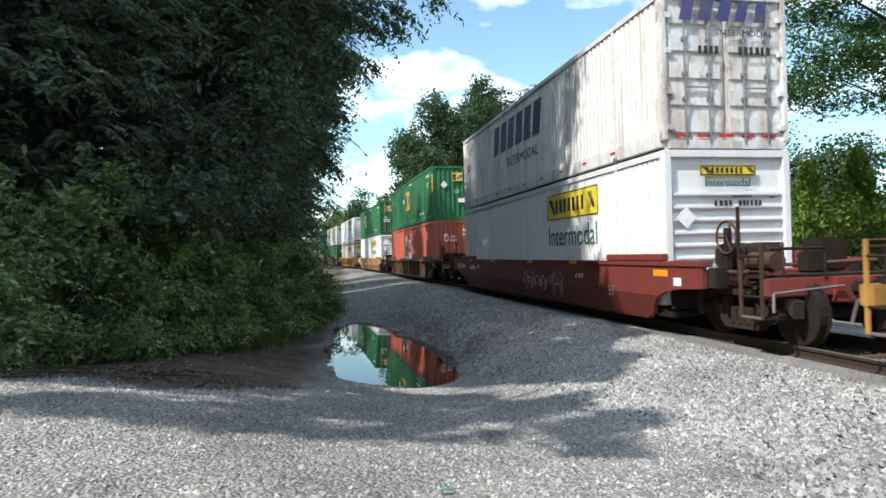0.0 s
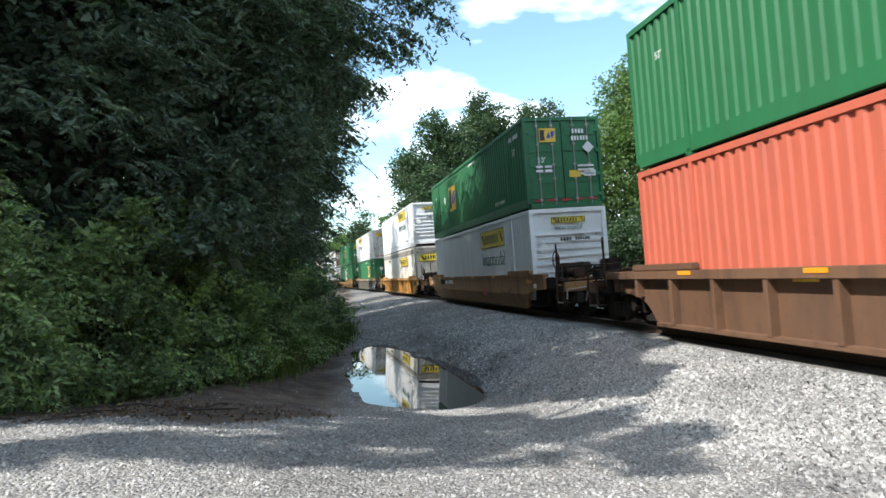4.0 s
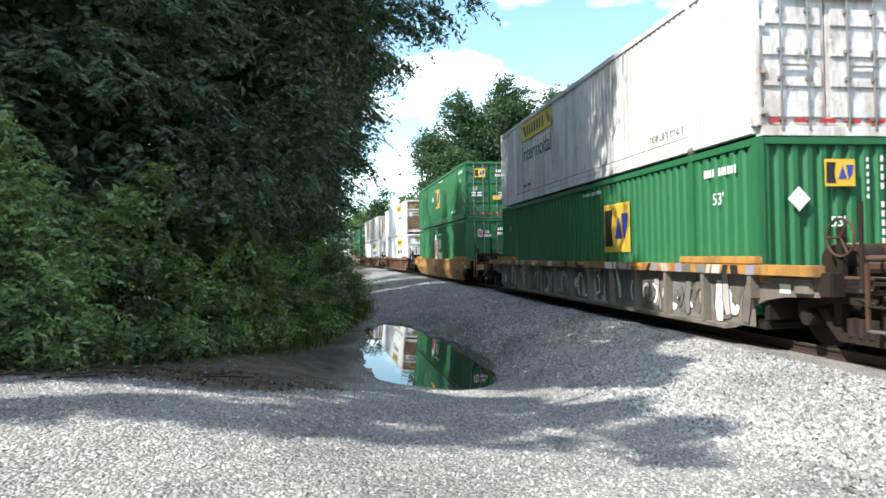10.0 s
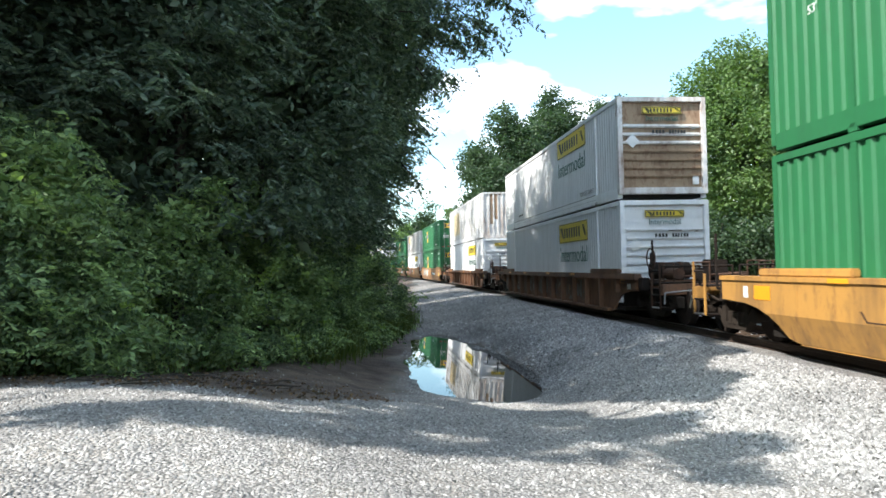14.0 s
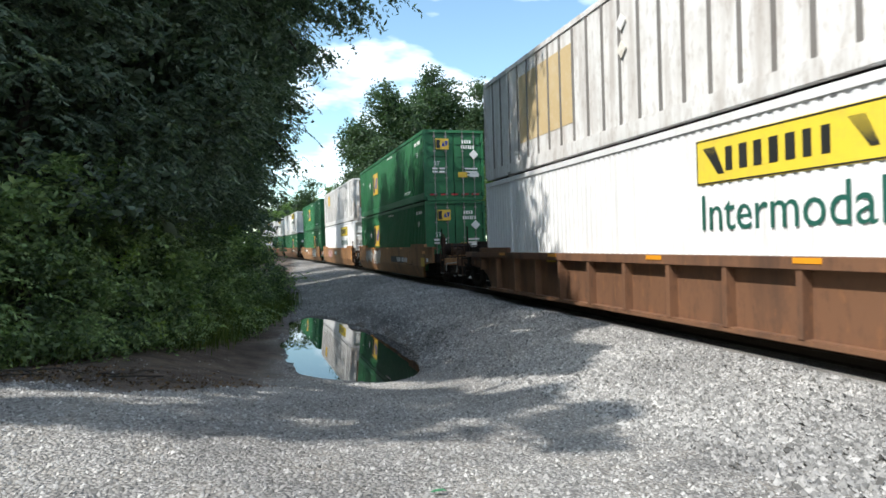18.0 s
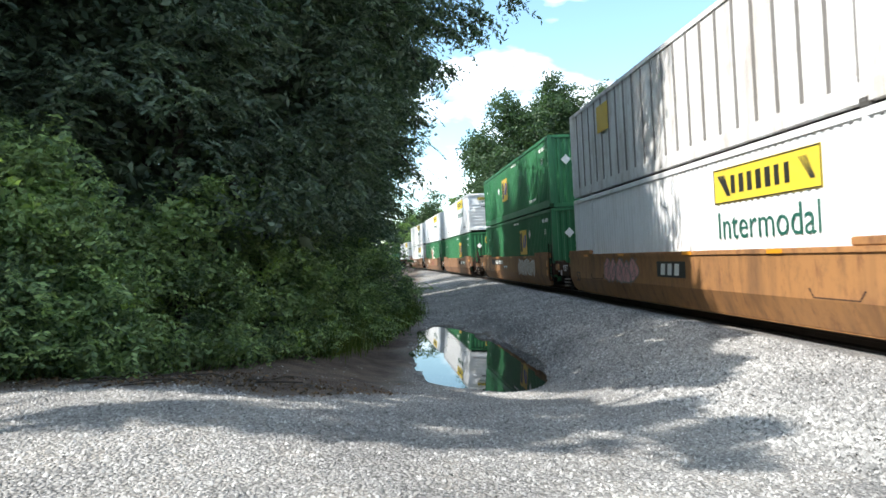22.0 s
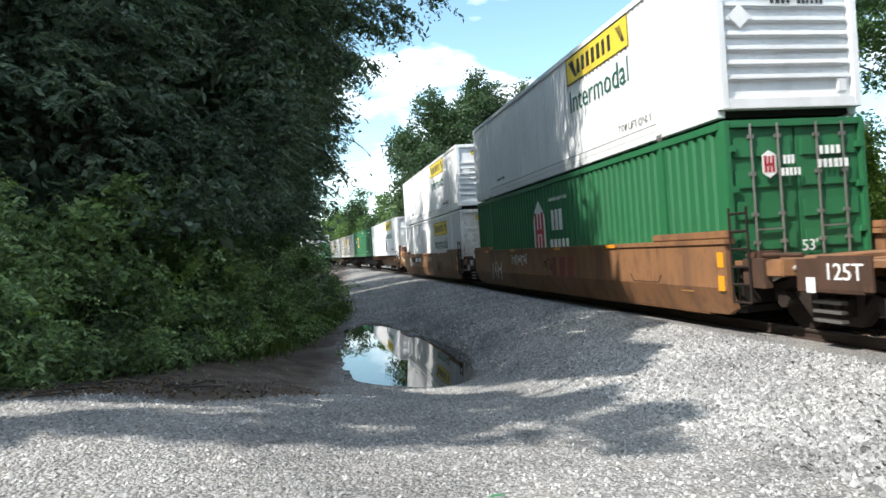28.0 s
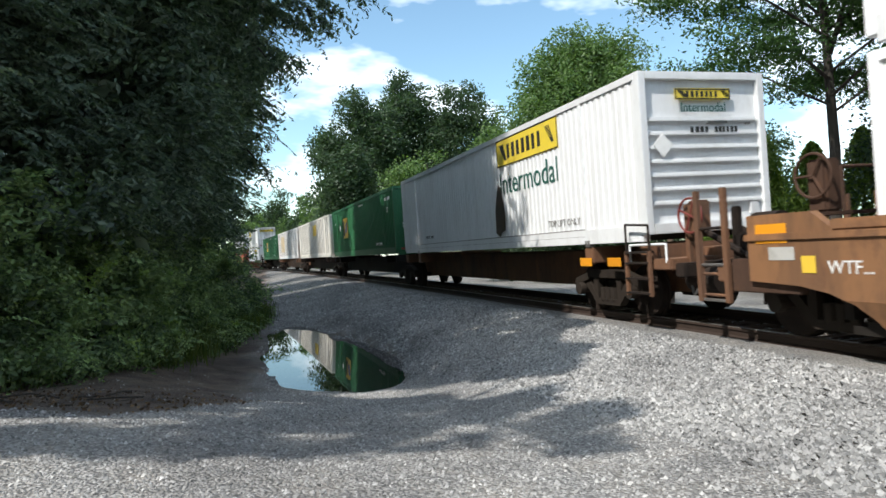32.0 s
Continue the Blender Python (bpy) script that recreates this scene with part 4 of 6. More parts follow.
def diamond(e, face, at, s=0.2, mat=None):
    return flat(e, "placard_holder", [[(0, -s), (s, 0), (0, s), (-s, 0)]], face, at, mat or M_LETTER, "square placard holder on its corner", 0.012)


def end_ribs(e, mat, stained=False):
    y = -HL
    part("end_frame", boxes((-HALF, -HALF + .14, y - .0, y + .18, .16, HGT), (HALF - .14, HALF, y, y + .18, .16, HGT), (-HALF + .14, HALF - .14, y, y + .16, HGT - .14, HGT), (-HALF + .14, HALF - .14, y, y + .16, .16, .34), bev=0.012), mat, e)
    part("end_panel", boxes((-HALF + .14, HALF - .14, y + .09, y + .13, .34, HGT - .14)), M_STAIN if stained else mat, e)
    z = 0.62
    for i in range(7):
        part("rib", boxes((-HALF + .15, HALF - .15, y + .02, y + .1, z, z + .1), bev=0.03), M_STAIN if stained and i < 4 else mat, e)
        z += 0.235
    part("bracket", boxes((.1, .5, y + .04, y + .09, 2.02, 2.09)), M_STEEL, e)
    part("bracket", boxes((.9, 1.0, y + .05, y + .09, 2.0, 2.09)), M_STEEL, e)
    bar_row(e, "data_mark", bars(4, .4, .1, .3, 0, 1) + [[(p[0] + .55, p[1]) for p in q] for q in bars(6, .5, .1, .3, 0, 2)], FRONT, (-.1, y + .015, 1.86), M_INK)
    diamond(e, FRONT, (-.88, y + .012, 1.65))
    part("document_box", boxes((.88, 1.05, y + .03, y + .09, .42, .68), bev=0.01), M_WHITE, e)


def end_doors(e, mat):
    y = -HL
    part("end_frame", boxes((-HALF, -HALF + .1, y, y + .18, .16, HGT), (HALF - .1, HALF, y, y + .18, .16, HGT), (-HALF + .1, HALF - .1, y, y + .16, HGT - .12, HGT), (-HALF + .1, HALF - .1, y, y + .16, .0, .16), bev=0.01), mat, e)
    for sx in (-1, 1):
        x0, x1 = (-HALF + .11, -.02) if sx < 0 else (.02, HALF - .11)
        d = part("door", boxes((x0, x1, y + .06, y + .12, .17, HGT - .13)), mat, e, "ribbed steel door leaf")
        w = x1 - x0
        for k in range(5):
            z = .3 + k * .5
            part("door_rib", boxes((x0 + .06, x1 - .06, y + .03, y + .065, z, z + .3), bev=0.014), mat, d)
        for fx in (.3, .72):
            xx = x0 + w * fx
            part("lock_rod", rods(((xx, y - .005, .1), (xx, y - .005, HGT - .06)), r=0.02), M_STEEL, d)
            for zz in (.25, .9, 1.35, 2.0, 2.6):
                part("rod_guide", boxes((xx - .05, xx + .05, y - .02, y + .035, zz, zz + .06)), M_STEEL, d)
        part("lock_handle", boxes((x0 + w * .3, x0 + w * .72, y - .03, y + .0, 1.12, 1.15)), M_STEEL, d)
        for zz in (.35, 1.0, 1.75, 2.4):
            part("hinge", boxes((x0 - .03, x0 + .08, y - .01, y + .06, zz, zz + .1) if sx < 0 else (x1 - .08, x1 + .03, y - .01, y + .06, zz, zz + .1)), mat, d)
    flat(e, "reflective_strip", [rect(-1.05 + i * .45, -.75 + i * .45, 0, .07) for i in range(5)], FRONT, (0, y + .028, .22), M_REDP)


def end_corr(e, mat):
    y = -HL
    part("end_frame", boxes((-HALF, -HALF + .13, y, y + .18, .16, HGT), (HALF - .13, HALF, y, y + .18, .16, HGT), (-HALF + .13, HALF - .13, y, y + .16, HGT - .12, HGT), (-HALF + .13, HALF - .13, y, y + .16, .0, .18), bev=0.01), mat, e)
    v, f = corrugated("x", -HALF + .13, HALF - .13, .18, HGT - .12, y + .03, -1, .26, .05)
    raw("end_panel", v, f, mat, e)


def end_panels(e, mat):
    y = -HL
    part("end_frame", boxes((-HALF, -HALF + .11, y, y + .18, .16, HGT), (HALF - .11, HALF, y, y + .18, .16, HGT), (-HALF + .11, HALF - .11, y, y + .16, HGT - .1, HGT), (-HALF + .11, HALF - .11, y, y + .16, .0, .2), bev=0.01), mat, e)
    part("end_panel", boxes((-HALF + .11, HALF - .11, y + .07, y + .11, .2, HGT - .1)), mat, e)
    for i in range(7):
        x = -HALF + .42 + i * .29
        part("rib", boxes((x - .045, x + .045, y + .015, y + .08, .2, HGT - .1), bev=0.01), mat, e)
        # thin added strips that show rust stains on the end panel
        if i in (0, 1, 5) and mat is M_WHITE_RUST:
            part("patched_panel", boxes((x + .05, x + .24, y + .06, y + .09, .9 + .3 * (i % 2), HGT - .12)), M_STAIN, e)


def container(mat, side="corr", end="ribs", label="", pitch=0.26, depth=0.03, sign_kind="", seed=0, sign=0.0, worn=False):
    """A 53-foot box: base and top rails, posts, folded or panelled sides, a detailed lead end."""
    e = empty("container", Matrix(), label, "container", "containers on the train")
    L0, P = HL - .14, 6.1
    for sx in (-1, 1):
        x = sx * HALF
        lo, hi = .34, HGT - .13
        if side == "corr":
            v, f = corrugated("y", -L0, L0, lo - .02, hi + .01, x - sx * .014, sx, pitch, depth)
            raw("side_panel", v, f, mat, e)
        else:
            part("side_panel", boxes((min(x - sx * .05, x - sx * .02), max(x - sx * .05, x - sx * .02), -L0, L0, lo - .02, hi + .01)), mat, e)
            gap = 0.62 if side == "posts" else 1.22
            n = int(2 * L0 / gap)
            for i in range(1, n):
                if sx > 0 and i % 2:
                    continue
                y = -L0 + i * 2 * L0 / n
                part("side_post", boxes((min(x - sx * .03, x), max(x - sx * .03, x), y - .04, y + .04, lo, hi)), M_POST if side == "posts" else mat, e)
        a, b = sorted((x - sx * .1, x + sx * .008))
        part("top_rail", boxes((a, b, -L0, L0, hi, HGT - .005), bev=0.008), mat, e)
        a, b = sorted((x - sx * .14, x + sx * .004))
        part("bottom_rail", boxes((a, b, -P, P, .05, lo), (a, b, -L0, -P, .05, lo), (a, b, P, L0, .05, lo), bev=0.008), mat, e)
        a, b = sorted((x - sx * .1, x + sx * .006))
        for y in (-P, P):
            part("lift_post", boxes((a, b, y - .06, y + .06, .05, HGT - .02), bev=0.008), mat, e)
            part("corner_casting", boxes((a, b + (.002 if sx > 0 else 0), y - .09, y + .09, HGT - .12, HGT + .004)), M_STEEL if mat is not M_GREEN else mat, e)
            part("corner_casting", boxes((a, b, y - .09, y + .09, .0, .12)), M_STEEL if mat is not M_GREEN else mat, e)
    part("roof", boxes((-HALF + .1, HALF - .1, -HL + .1, HL - .1, HGT - .06, HGT - .01)), mat, e)
    part("floor_frame", boxes((-HALF + .14, HALF - .14, -HL + .18, HL - .1, .06, .18)), M_DARK, e)
    part("rear_wall", boxes((-HALF, HALF, HL - .14, HL, .14, HGT), bev=0.01), mat, e)
    end_mat = M_WHITE_RUST if worn or mat is M_WHITE_DIRTY else mat
    if end == "ribs":
        end_ribs(e, end_mat, worn == "stained")
    else:
        {"doors": end_doors, "corr": end_corr, "panels": end_panels}[end](e, end_mat)
    X, Y = (-HALF + .0125 if side == "corr" else -HALF - .008), -HL - .006
    if sign_kind == "banner":
        banner_sign(e, 3.5 if end == "doors" else -3.5, sign, SIDE, X, 3.3, .68)
        if end == "ribs":
            banner_sign(e, 0, 2.42, FRONT, Y + .03, 1.15, .2)
        elif end == "doors":
            banner_sign(e, 0, 2.25, FRONT, Y - .02, 2.0, .32, False)
        lettering(e, "TOP LIFT ONLY", .14, SIDE, (X, 4.6, .52), M_INK)
        lettering(e, "TOP LIFT ONLY", .2, SIDE, (X, -5.15, .46), M_POST)
        part("rail_seam", boxes((-HALF - .006, -HALF + .02, -P + .08, P - .08, .33, .35)), M_POST, e)
        part("rail_seam", boxes((-HALF - .0055, -HALF + .02, -P + .08, P - .08, .2, .206)), M_POST, e)
    elif sign_kind == "banner_plate":
        banner_sign(e, -3.4, 1.72, SIDE, X - .02, 3.2, .62, False)
        bar_row(e, "data_mark", bars(12, 1.3, .13, .3, 0, 4), SIDE, (X - .014, 4.2, 2.2), M_INK)
        for i in range(6):
            for zz in (.62, 1.45):
                yy = -6.4 + i * 2.45
                part("round_fitting", rods(((X - .03, yy, zz), (X + .02, yy, zz)), r=.045, seg=12), M_CREAM, e)
        for i in range(12):
            part("panel_seam", boxes((X - .001, X + .006, -7.3 + i * 1.22, -7.288 + i * 1.22, .36, 2.44)), M_GREY, e)
        part("corner_post", boxes((-HALF - .006, -HALF + .1, -HL - .016, -HL + .1, .1, HGT - .03), bev=0.006), M_GREY, e)
        # grey strips stand in for the dark gap under the upper container
        flat(e, "top_band", [rect(-HL + .2, HL - .2, 0, .3)], SIDE, (X + .006, 0, 2.46), M_GREY, "grey strip painted for the dark gap above")
        flat(e, "top_band", [rect(-HALF + .12, HALF - .12, 0, .3)], FRONT, (0, -HL - .012, 2.48), M_GREY, "grey strip painted for the dark gap above")
    elif sign_kind == "square_box":
        square_sign(e, sign, 1.1, SIDE, X, 1.45)
        if sign > -1 or seed != 1:
            diamond(e, SIDE, (X, sign + 1.7 if sign > -1 else sign - 1.4, 1.75 if sign > -1 else 2.0), .2, M_LETTER)
        lettering(e, "53'", .3, SIDE, (X, -6.95, 1.9), M_LETTER)
        lettering(e, "53'", .2, SIDE, (X, 6.9, 2.0), M_LETTER)
        lettering(e, "TOP LIFT ONLY", .18, SIDE, (X, -4.95, .48), M_LETTER)
        bar_row(e, "data_mark", bars(4, .35, .14, .3, 0, 2) + [[(p[0] + .55, p[1]) for p in q] for q in bars(6, .55, .14, .3, 0, 8)], SIDE, (X, -6.7, 2.4), M_LETTER)
        lettering(e, "WARNING HIGH CUBE", .12, SIDE, (X, -1.2, 2.58), M_LETTER)
        if end != "ribs":
            square_sign(e, -.5 if end == "doors" else .15, 2.1, FRONT, Y - .02, .55)
            lettering(e, "53'", .24, FRONT, (-.75 if end == "doors" else .1, Y - .02, 1.45), M_LETTER)
            diamond(e, FRONT, (.85 if end == "doors" else -.6, Y - .02, 1.9), .2, M_LETTER)
            if end == "doors":
                bar_row(e, "data_mark", bars(4, .42, .14, .3, 0, 3) + [[(p[0] + .05, p[1] - .22) for p in q] for q in bars(6, .6, .14, .3, 0, 9)], FRONT, (.55, Y - .02, 2.35), M_LETTER)
                bar_row(e, "data_mark", [rect(-.95 + .3 * (i % 2), -.72 + .3 * (i % 2), -.13 * (i // 2), .07 - .13 * (i // 2)) for i in range(4)] + [rect(.45, 1.0, -.13 * i, .06 - .13 * i) for i in range(3)], FRONT, (0, Y - .02, 1.28), M_LETTER)
            else:
                bar_row(e, "data_mark", [rect(.8, .85, -.15 * i, .1 - .15 * i) for i in range(11) if i != 4] + [rect(.54, .58, -.12 * i, .07 - .12 * i) for i in range(6)], FRONT, (.1, Y - .02, 2.5), M_LETTER)
            flat(e, "data_plate", [rect(-.2, .2, 0, .22)], FRONT, (.35, Y - .02, .95), M_SIGN if end == "doors" else M_LETTER)
            flat(e, "data_plate", [rect(-.2, .2, 0, .18)], FRONT, (.85, Y - .02, .97), M_LETTER)
            if end == "corr" and seed == 1 and sign == .0:
                for xa in (-HALF + .02, HALF - .1):
                    part("reflector_post", boxes((xa, xa + .08, Y - .006, Y + .004, 1.5, 2.5)), M_SIGN, e)
    elif sign_kind == "shield":
        shield_sign(e, sign, .65, SIDE, X, 1.75, M_INK if mat is M_ORANGE else None, house=seed % 2 == 0)
        lettering(e, "53'", .28, SIDE, (X, -6.5, .62), M_LETTER)
        lettering(e, "WARNING HIGH CUBE", .13, SIDE, (X, -.6, 2.3), M_LETTER)
        shield_sign(e, -.55, 1.95 if end == "doors" else 1.75, FRONT, Y - .02, .45)
        lettering(e, "53'", .26, FRONT, (.1, Y - .02, .75), M_LETTER)
        bar_row(e, "data_mark", bars(4, .42, .14, .3, 0, 3) + [[(p[0] + .05, p[1] - .22) for p in q] for q in bars(6, .6, .14, .3, 0, 9)], FRONT, (.6, Y - .02, 2.3), M_LETTER)
    elif sign_kind == "slanted":
        hgt = .95
        bar_row(e, "letter_bar", bars(6, 5.0, hgt, .3, .22, 5), SIDE, (X, .9, 1.55), M_NAVY)
        lettering(e, "INTERMODAL", .42, SIDE, (X, .3, .98), M_INK, 1.15)
        bar_row(e, "letter_bar", [[(p[0], p[1]) for p in q] for q in bars(5, 1.9, .4, .35, .1, 12)], FRONT, (0, Y - .03, 2.36), M_NAVY)
        lettering(e, "INTERMODAL", .17, FRONT, (.4, Y - .03, 2.1), M_INK, 1.1)
        bar_row(e, "data_mark", bars(4, .45, .15, .3, 0, 3) + [[(p[0] + .95, p[1]) for p in q] for q in bars(6, .7, .15, .3, 0, 9)], FRONT, (-.35, Y - .03, 1.75), M_INK)
        lettering(e, "53ft", .42, SIDE, (X - .004, 7.2, 1.5), M_INK)
        for i in range(9):
            flat(e, "reflective_strip", [rect(-.12, .12, 0, .05)], SIDE, (-HALF - .008, -6 + i * 1.5, .2), M_REDP)
    elif sign_kind == "patch":
        flat(e, "faded_patch", [rect(-1.5, 1.5, 0, 1.7)], SIDE, (X + .024, 3.8, .75), M_FADED, "yellowed patch where a sign was", .003)
        diamond(e, SIDE, (X - .004, .2, 2.2), .16)
        diamond(e, SIDE, (X - .004, .2, 1.7), .16, M_CREAM)
        bar_row(e, "data_mark", bars(6, .7, .12, .3, 0, 9), FRONT, (.75, Y - .01, 2.3), M_INK)
    return e


# ---- the train: cars ----
def truck(car, y, heavy=False):
    """A two-axle freight truck with its side frames, springs and rolling wheelsets."""
    t = part("truck", boxes((-.95, .95, y - .2, y + .2, .42, .66), bev=0.03), M_TRUCK, car, "grimy cast-steel two-axle truck")
    for sx in (-1, 1):
        x0, x1 = sorted((sx * .93, sx * 1.1))
        sf = prism_x([(y - 1.18, .42), (y - 1.18, .66), (y - .5, .84), (y + .5, .84), (y + 1.18, .66), (y + 1.18, .42), (y + 1.0, .56), (y + .5, .69), (y - .5, .69), (y - 1.0, .56)], x0, x1)
        low = prism_x([(y - .78, .56), (y - .4, .17), (y + .4, .17), (y + .78, .56), (y + .62, .6), (y + .33, .29), (y - .33, .29), (y - .62, .6)], x0 + .01, x1 - .01)
        tmp = bpy.data.meshes.new("tmp")
        low.to_mesh(tmp)
        low.free()
        sf.from_mesh(tmp)
        bpy.data.meshes.remove(tmp)
        for k in (-.4, .4):
            box(sf, x0 + .015, x1 - .015, y + k - .07, y + k + .07, .24, .72)
        part("side_frame", sf, M_FRAME, t)
        for k in (-.18, 0, .18):
            part("spring", rods(((sx * 1.04, y + k, .26), (sx * 1.04, y + k, .5)), r=.075), M_FRAME, t)
        for k in (-.89, .89):
            xa, xb = sorted((sx * 1.08, sx * 1.2))
            part("bearing_cap", rods(((xa, y + k, .46), (xb, y + k, .46)), r=.12, seg=12), M_FRAME if sx < 0 else M_TRUCK, t)
    for k in (-.89, .89):
        bm = rods(((-1.1, 0, 0), (1.1, 0, 0)), r=.085, seg=10)
        for sx in (-1, 1):
            rod(bm, (sx * .69, 0, 0), (sx * .82, 0, 0), .46, 24)
            rod(bm, (sx * .655, 0, 0), (sx * .69, 0, 0), .49, 24)
            rod(bm, (sx * .82, 0, 0), (sx * .835, 0, 0), .2, 12)
            box(bm, min(sx * .83, sx * .845), max(sx * .83, sx * .845), -.04, .04, .22, .38)
        w = part("wheelset", bm, M_TRUCK, t)
        w.matrix_local = Matrix.Translation((0, y + k, .46))
        ROLLERS.append((w, y + k, Matrix.Translation((0, y + k, .46))))
    return t


def brake_wheel(car, x, y, z, R, mat, n=3, turn=0.0):
    """A hand brake wheel in the plane of the car's side: a round rim with spokes."""
    bm = bmesh.new()
    k, m, r = 24, 6, .019
    vs = [[bm.verts.new((x + r * math.sin(b), y + (R + r * math.cos(b)) * math.cos(a), z + (R + r * math.cos(b)) * math.sin(a))) for b in [j * math.tau / m for j in range(m)]] for a in [i * math.tau / k for i in range(k)]]
    for i in range(k):
        for j in range(m):
            bm.faces.new((vs[i][j], vs[(i + 1) % k][j], vs[(i + 1) % k][(j + 1) % m], vs[i][(j + 1) % m]))
    w = part("brake_wheel", bm, mat, car, "round hand brake wheel")
    for i in range(n):
        a = i * math.tau / n + turn
        part("spoke", rods(((x, y, z), (x, y + R * math.cos(a), z + R * math.sin(a))), r=.015, seg=6), mat, w)
    return w


def ladder(car, x, y, z0, z1, w=.42, n=5, mat=None):
    zs = np.linspace(z0, z1 - .1, n)
    return part("ladder", rods(*([((x, y, z0), (x, y, z1)), ((x, y + w, z0), (x, y + w, z1))] + [((x, y, z), (x, y + w, z)) for z in zs]), r=.02), mat or M_TRUCK, car)


def platform(car, d, mat, full=True, brake=False, seed=0):
    """One end of a car (d = -1 lead, 1 rear): deck, bolster, coupler, rails and steps."""
    def Y(a):
        return d * a

    def bx(x0, x1, a, b, z0, z1):
        y0, y1 = sorted((Y(a), Y(b)))
        return (x0, x1, y0, y1, z0, z1)
    end = 11.0 if full else 9.55
    part("center_sill", boxes(bx(-.38, .38, 8.3, end, .62, .98), bev=0.02), mat, car)
    part("bolster", boxes(bx(-1.42, 1.42, 9.0, 9.35, .8, 1.04), bev=0.02), mat, car)
    part("deck", boxes(bx(-1.42, 1.42, 8.3, 9.0, .96, 1.03)), mat, car)
    part("end_bulkhead", boxes(bx(-1.3, 1.3, 8.18, 8.3, .36, 1.03)), M_DARK, car)
    if full:
        part("end_sill", boxes(bx(-1.42, 1.42, 10.75, 10.95, .72, .98), bev=0.02), mat, car)
        part("end_walkway", boxes(bx(-1.35, 1.35, 10.3, 10.7, .98, 1.02)), M_TRUCK, car)
        for i in range(5):
            part("grating_bar", boxes(bx(-1.2 + i * .55, -1.08 + i * .55, 9.4, 10.3, .92, .97)), M_TRUCK, car)
        part("coupler", boxes(bx(-.13, .13, 10.95, 11.4, .74, .92), bx(-.2, .2, 11.4, 11.72, .66, 1.0), bev=0.04), M_TRUCK, car)
        part("air_hose", rods(((.45, Y(10.95), .7), (.5, Y(11.3), .42)), ((.5, Y(11.3), .42), (.42, Y(11.75), .5)), r=.025), M_DARK, car)
        hi = 1.3 if seed == 2 else 1.5
        for sx in (-1, 1):
            x = sx * 1.42
            for yy in (10.35, 10.82):
                part("ladder_post", boxes(bx(x - .018, x + .018, yy - .03, yy + .03, .4, hi if yy > 10.5 else hi - .25), bev=0.006), mat if mat is M_YELLOW else M_HARD, car)
            for zz in (.42, .72, 1.3):
                part("ladder_rung", rods(((x, Y(10.35), zz), (x, Y(10.82), zz)), r=.02), M_STEEL if zz < .5 else M_TRUCK, car)
            part("grab_rail", rods(((x, Y(10.82), hi - .02), (x - sx * .35, Y(10.82), hi - .02)), ((x - sx * .35, Y(10.82), hi - .02), (x - sx * .35, Y(10.82), 1.0)), r=.016), M_HARD, car)
            part("end_rail", rods(((sx * 1.4, Y(10.95), 1.4), (sx * .5, Y(10.95), 1.4)), ((sx * .5, Y(10.95), .95), (sx * .5, Y(10.95), 1.4)), r=.022), M_TRUCK, car)
            part("corner_step", boxes(bx(*sorted((x - sx * .03, x - sx * .3)), 10.35, 10.82, .4, .43)), M_TRUCK, car)
        part("tall_post", boxes(bx(-1.3, -1.26, 10.1, 10.14, .95, 2.05)), M_TRUCK, car)
        part("uncoupling_lever", rods(((-1.38, Y(11.0), .78), (-.3, Y(11.05), .86)), ((-1.38, Y(11.0), .78), (-1.42, Y(11.05), .52)), r=.02), M_STEEL, car)
        part("brake_lever", rods(((-1.0, Y(9.2), .86), (-1.15, Y(10.3), .7)), ((-1.15, Y(10.3), .7), (-1.3, Y(10.5), .84)), r=.025), M_FRAME, car)
        part("hanging_chain", rods(*[((-1.2, Y(10.45 + .06 * k), .82 - .07 * (2.5 - abs(k - 2.5))), (-1.2, Y(10.51 + .06 * k), .82 - .07 * (2.5 - abs(k - 1.5)))) for k in range(5)], r=.014, seg=6), M_FRAME, car)
        part("side_bracket", boxes(bx(-1.42, -1.2, 9.5, 9.75, .78, 1.12), bev=0.02), M_TRUCK, car)
        part("side_bracket", boxes(bx(1.2, 1.42, 9.5, 9.75, .78, 1.12), bev=0.02), M_TRUCK, car)
        truck(car, Y(9.85))
    else:
        for sx in (-1, 1):
            part("side_box", boxes(bx(*sorted((sx * 1.44, sx * 1.3)), 8.75 if d > 0 else 8.5, 9.9 if d > 0 else 9.0, .62, 1.06), bev=0.015), M_HARD, car)
        if d < 0:
            ladder(car, -1.47, Y(8.72), .4, 1.85, .42, 6, M_TRUCK)
            part("brake_rod", rods(((-1.3, Y(8.9), .72), (-1.2, Y(9.5), .98)), r=.03), M_SILVER, car)
            part("deck_pipe", rods(((-1.2, Y(8.3), 1.1), (-1.2, Y(9.5), 1.1)), r=.035), M_HARD, car)
            part("deck_bracket", boxes(bx(-1.3, -.9, 8.5, 8.7, 1.03, 1.16), bev=0.02), M_HARD, car)
    if brake:
        part("brake_stand", boxes(bx(-1.05, -.95, 9.4, 9.5, 1.0, 1.75), bev=0.01), M_TRUCK, car)
        part("brake_cylinder", rods(((-.6, Y(9.5), 1.2), (-.6, Y(10.1), 1.2)), r=.15, seg=14), M_HARD, car)
        brake_wheel(car, -1.06, Y(9.5), 1.6, .26, M_HARD)
        part("air_reservoir", rods(((-.9, Y(9.15), 1.28), (.1, Y(9.15), 1.28)), r=.22, seg=16), M_TRUCK, car)
        for sxx in (-.7, -.2):
            part("reservoir_strap", boxes(bx(sxx, sxx + .06, 8.92, 9.38, 1.03, 1.51)), M_HARD, car)
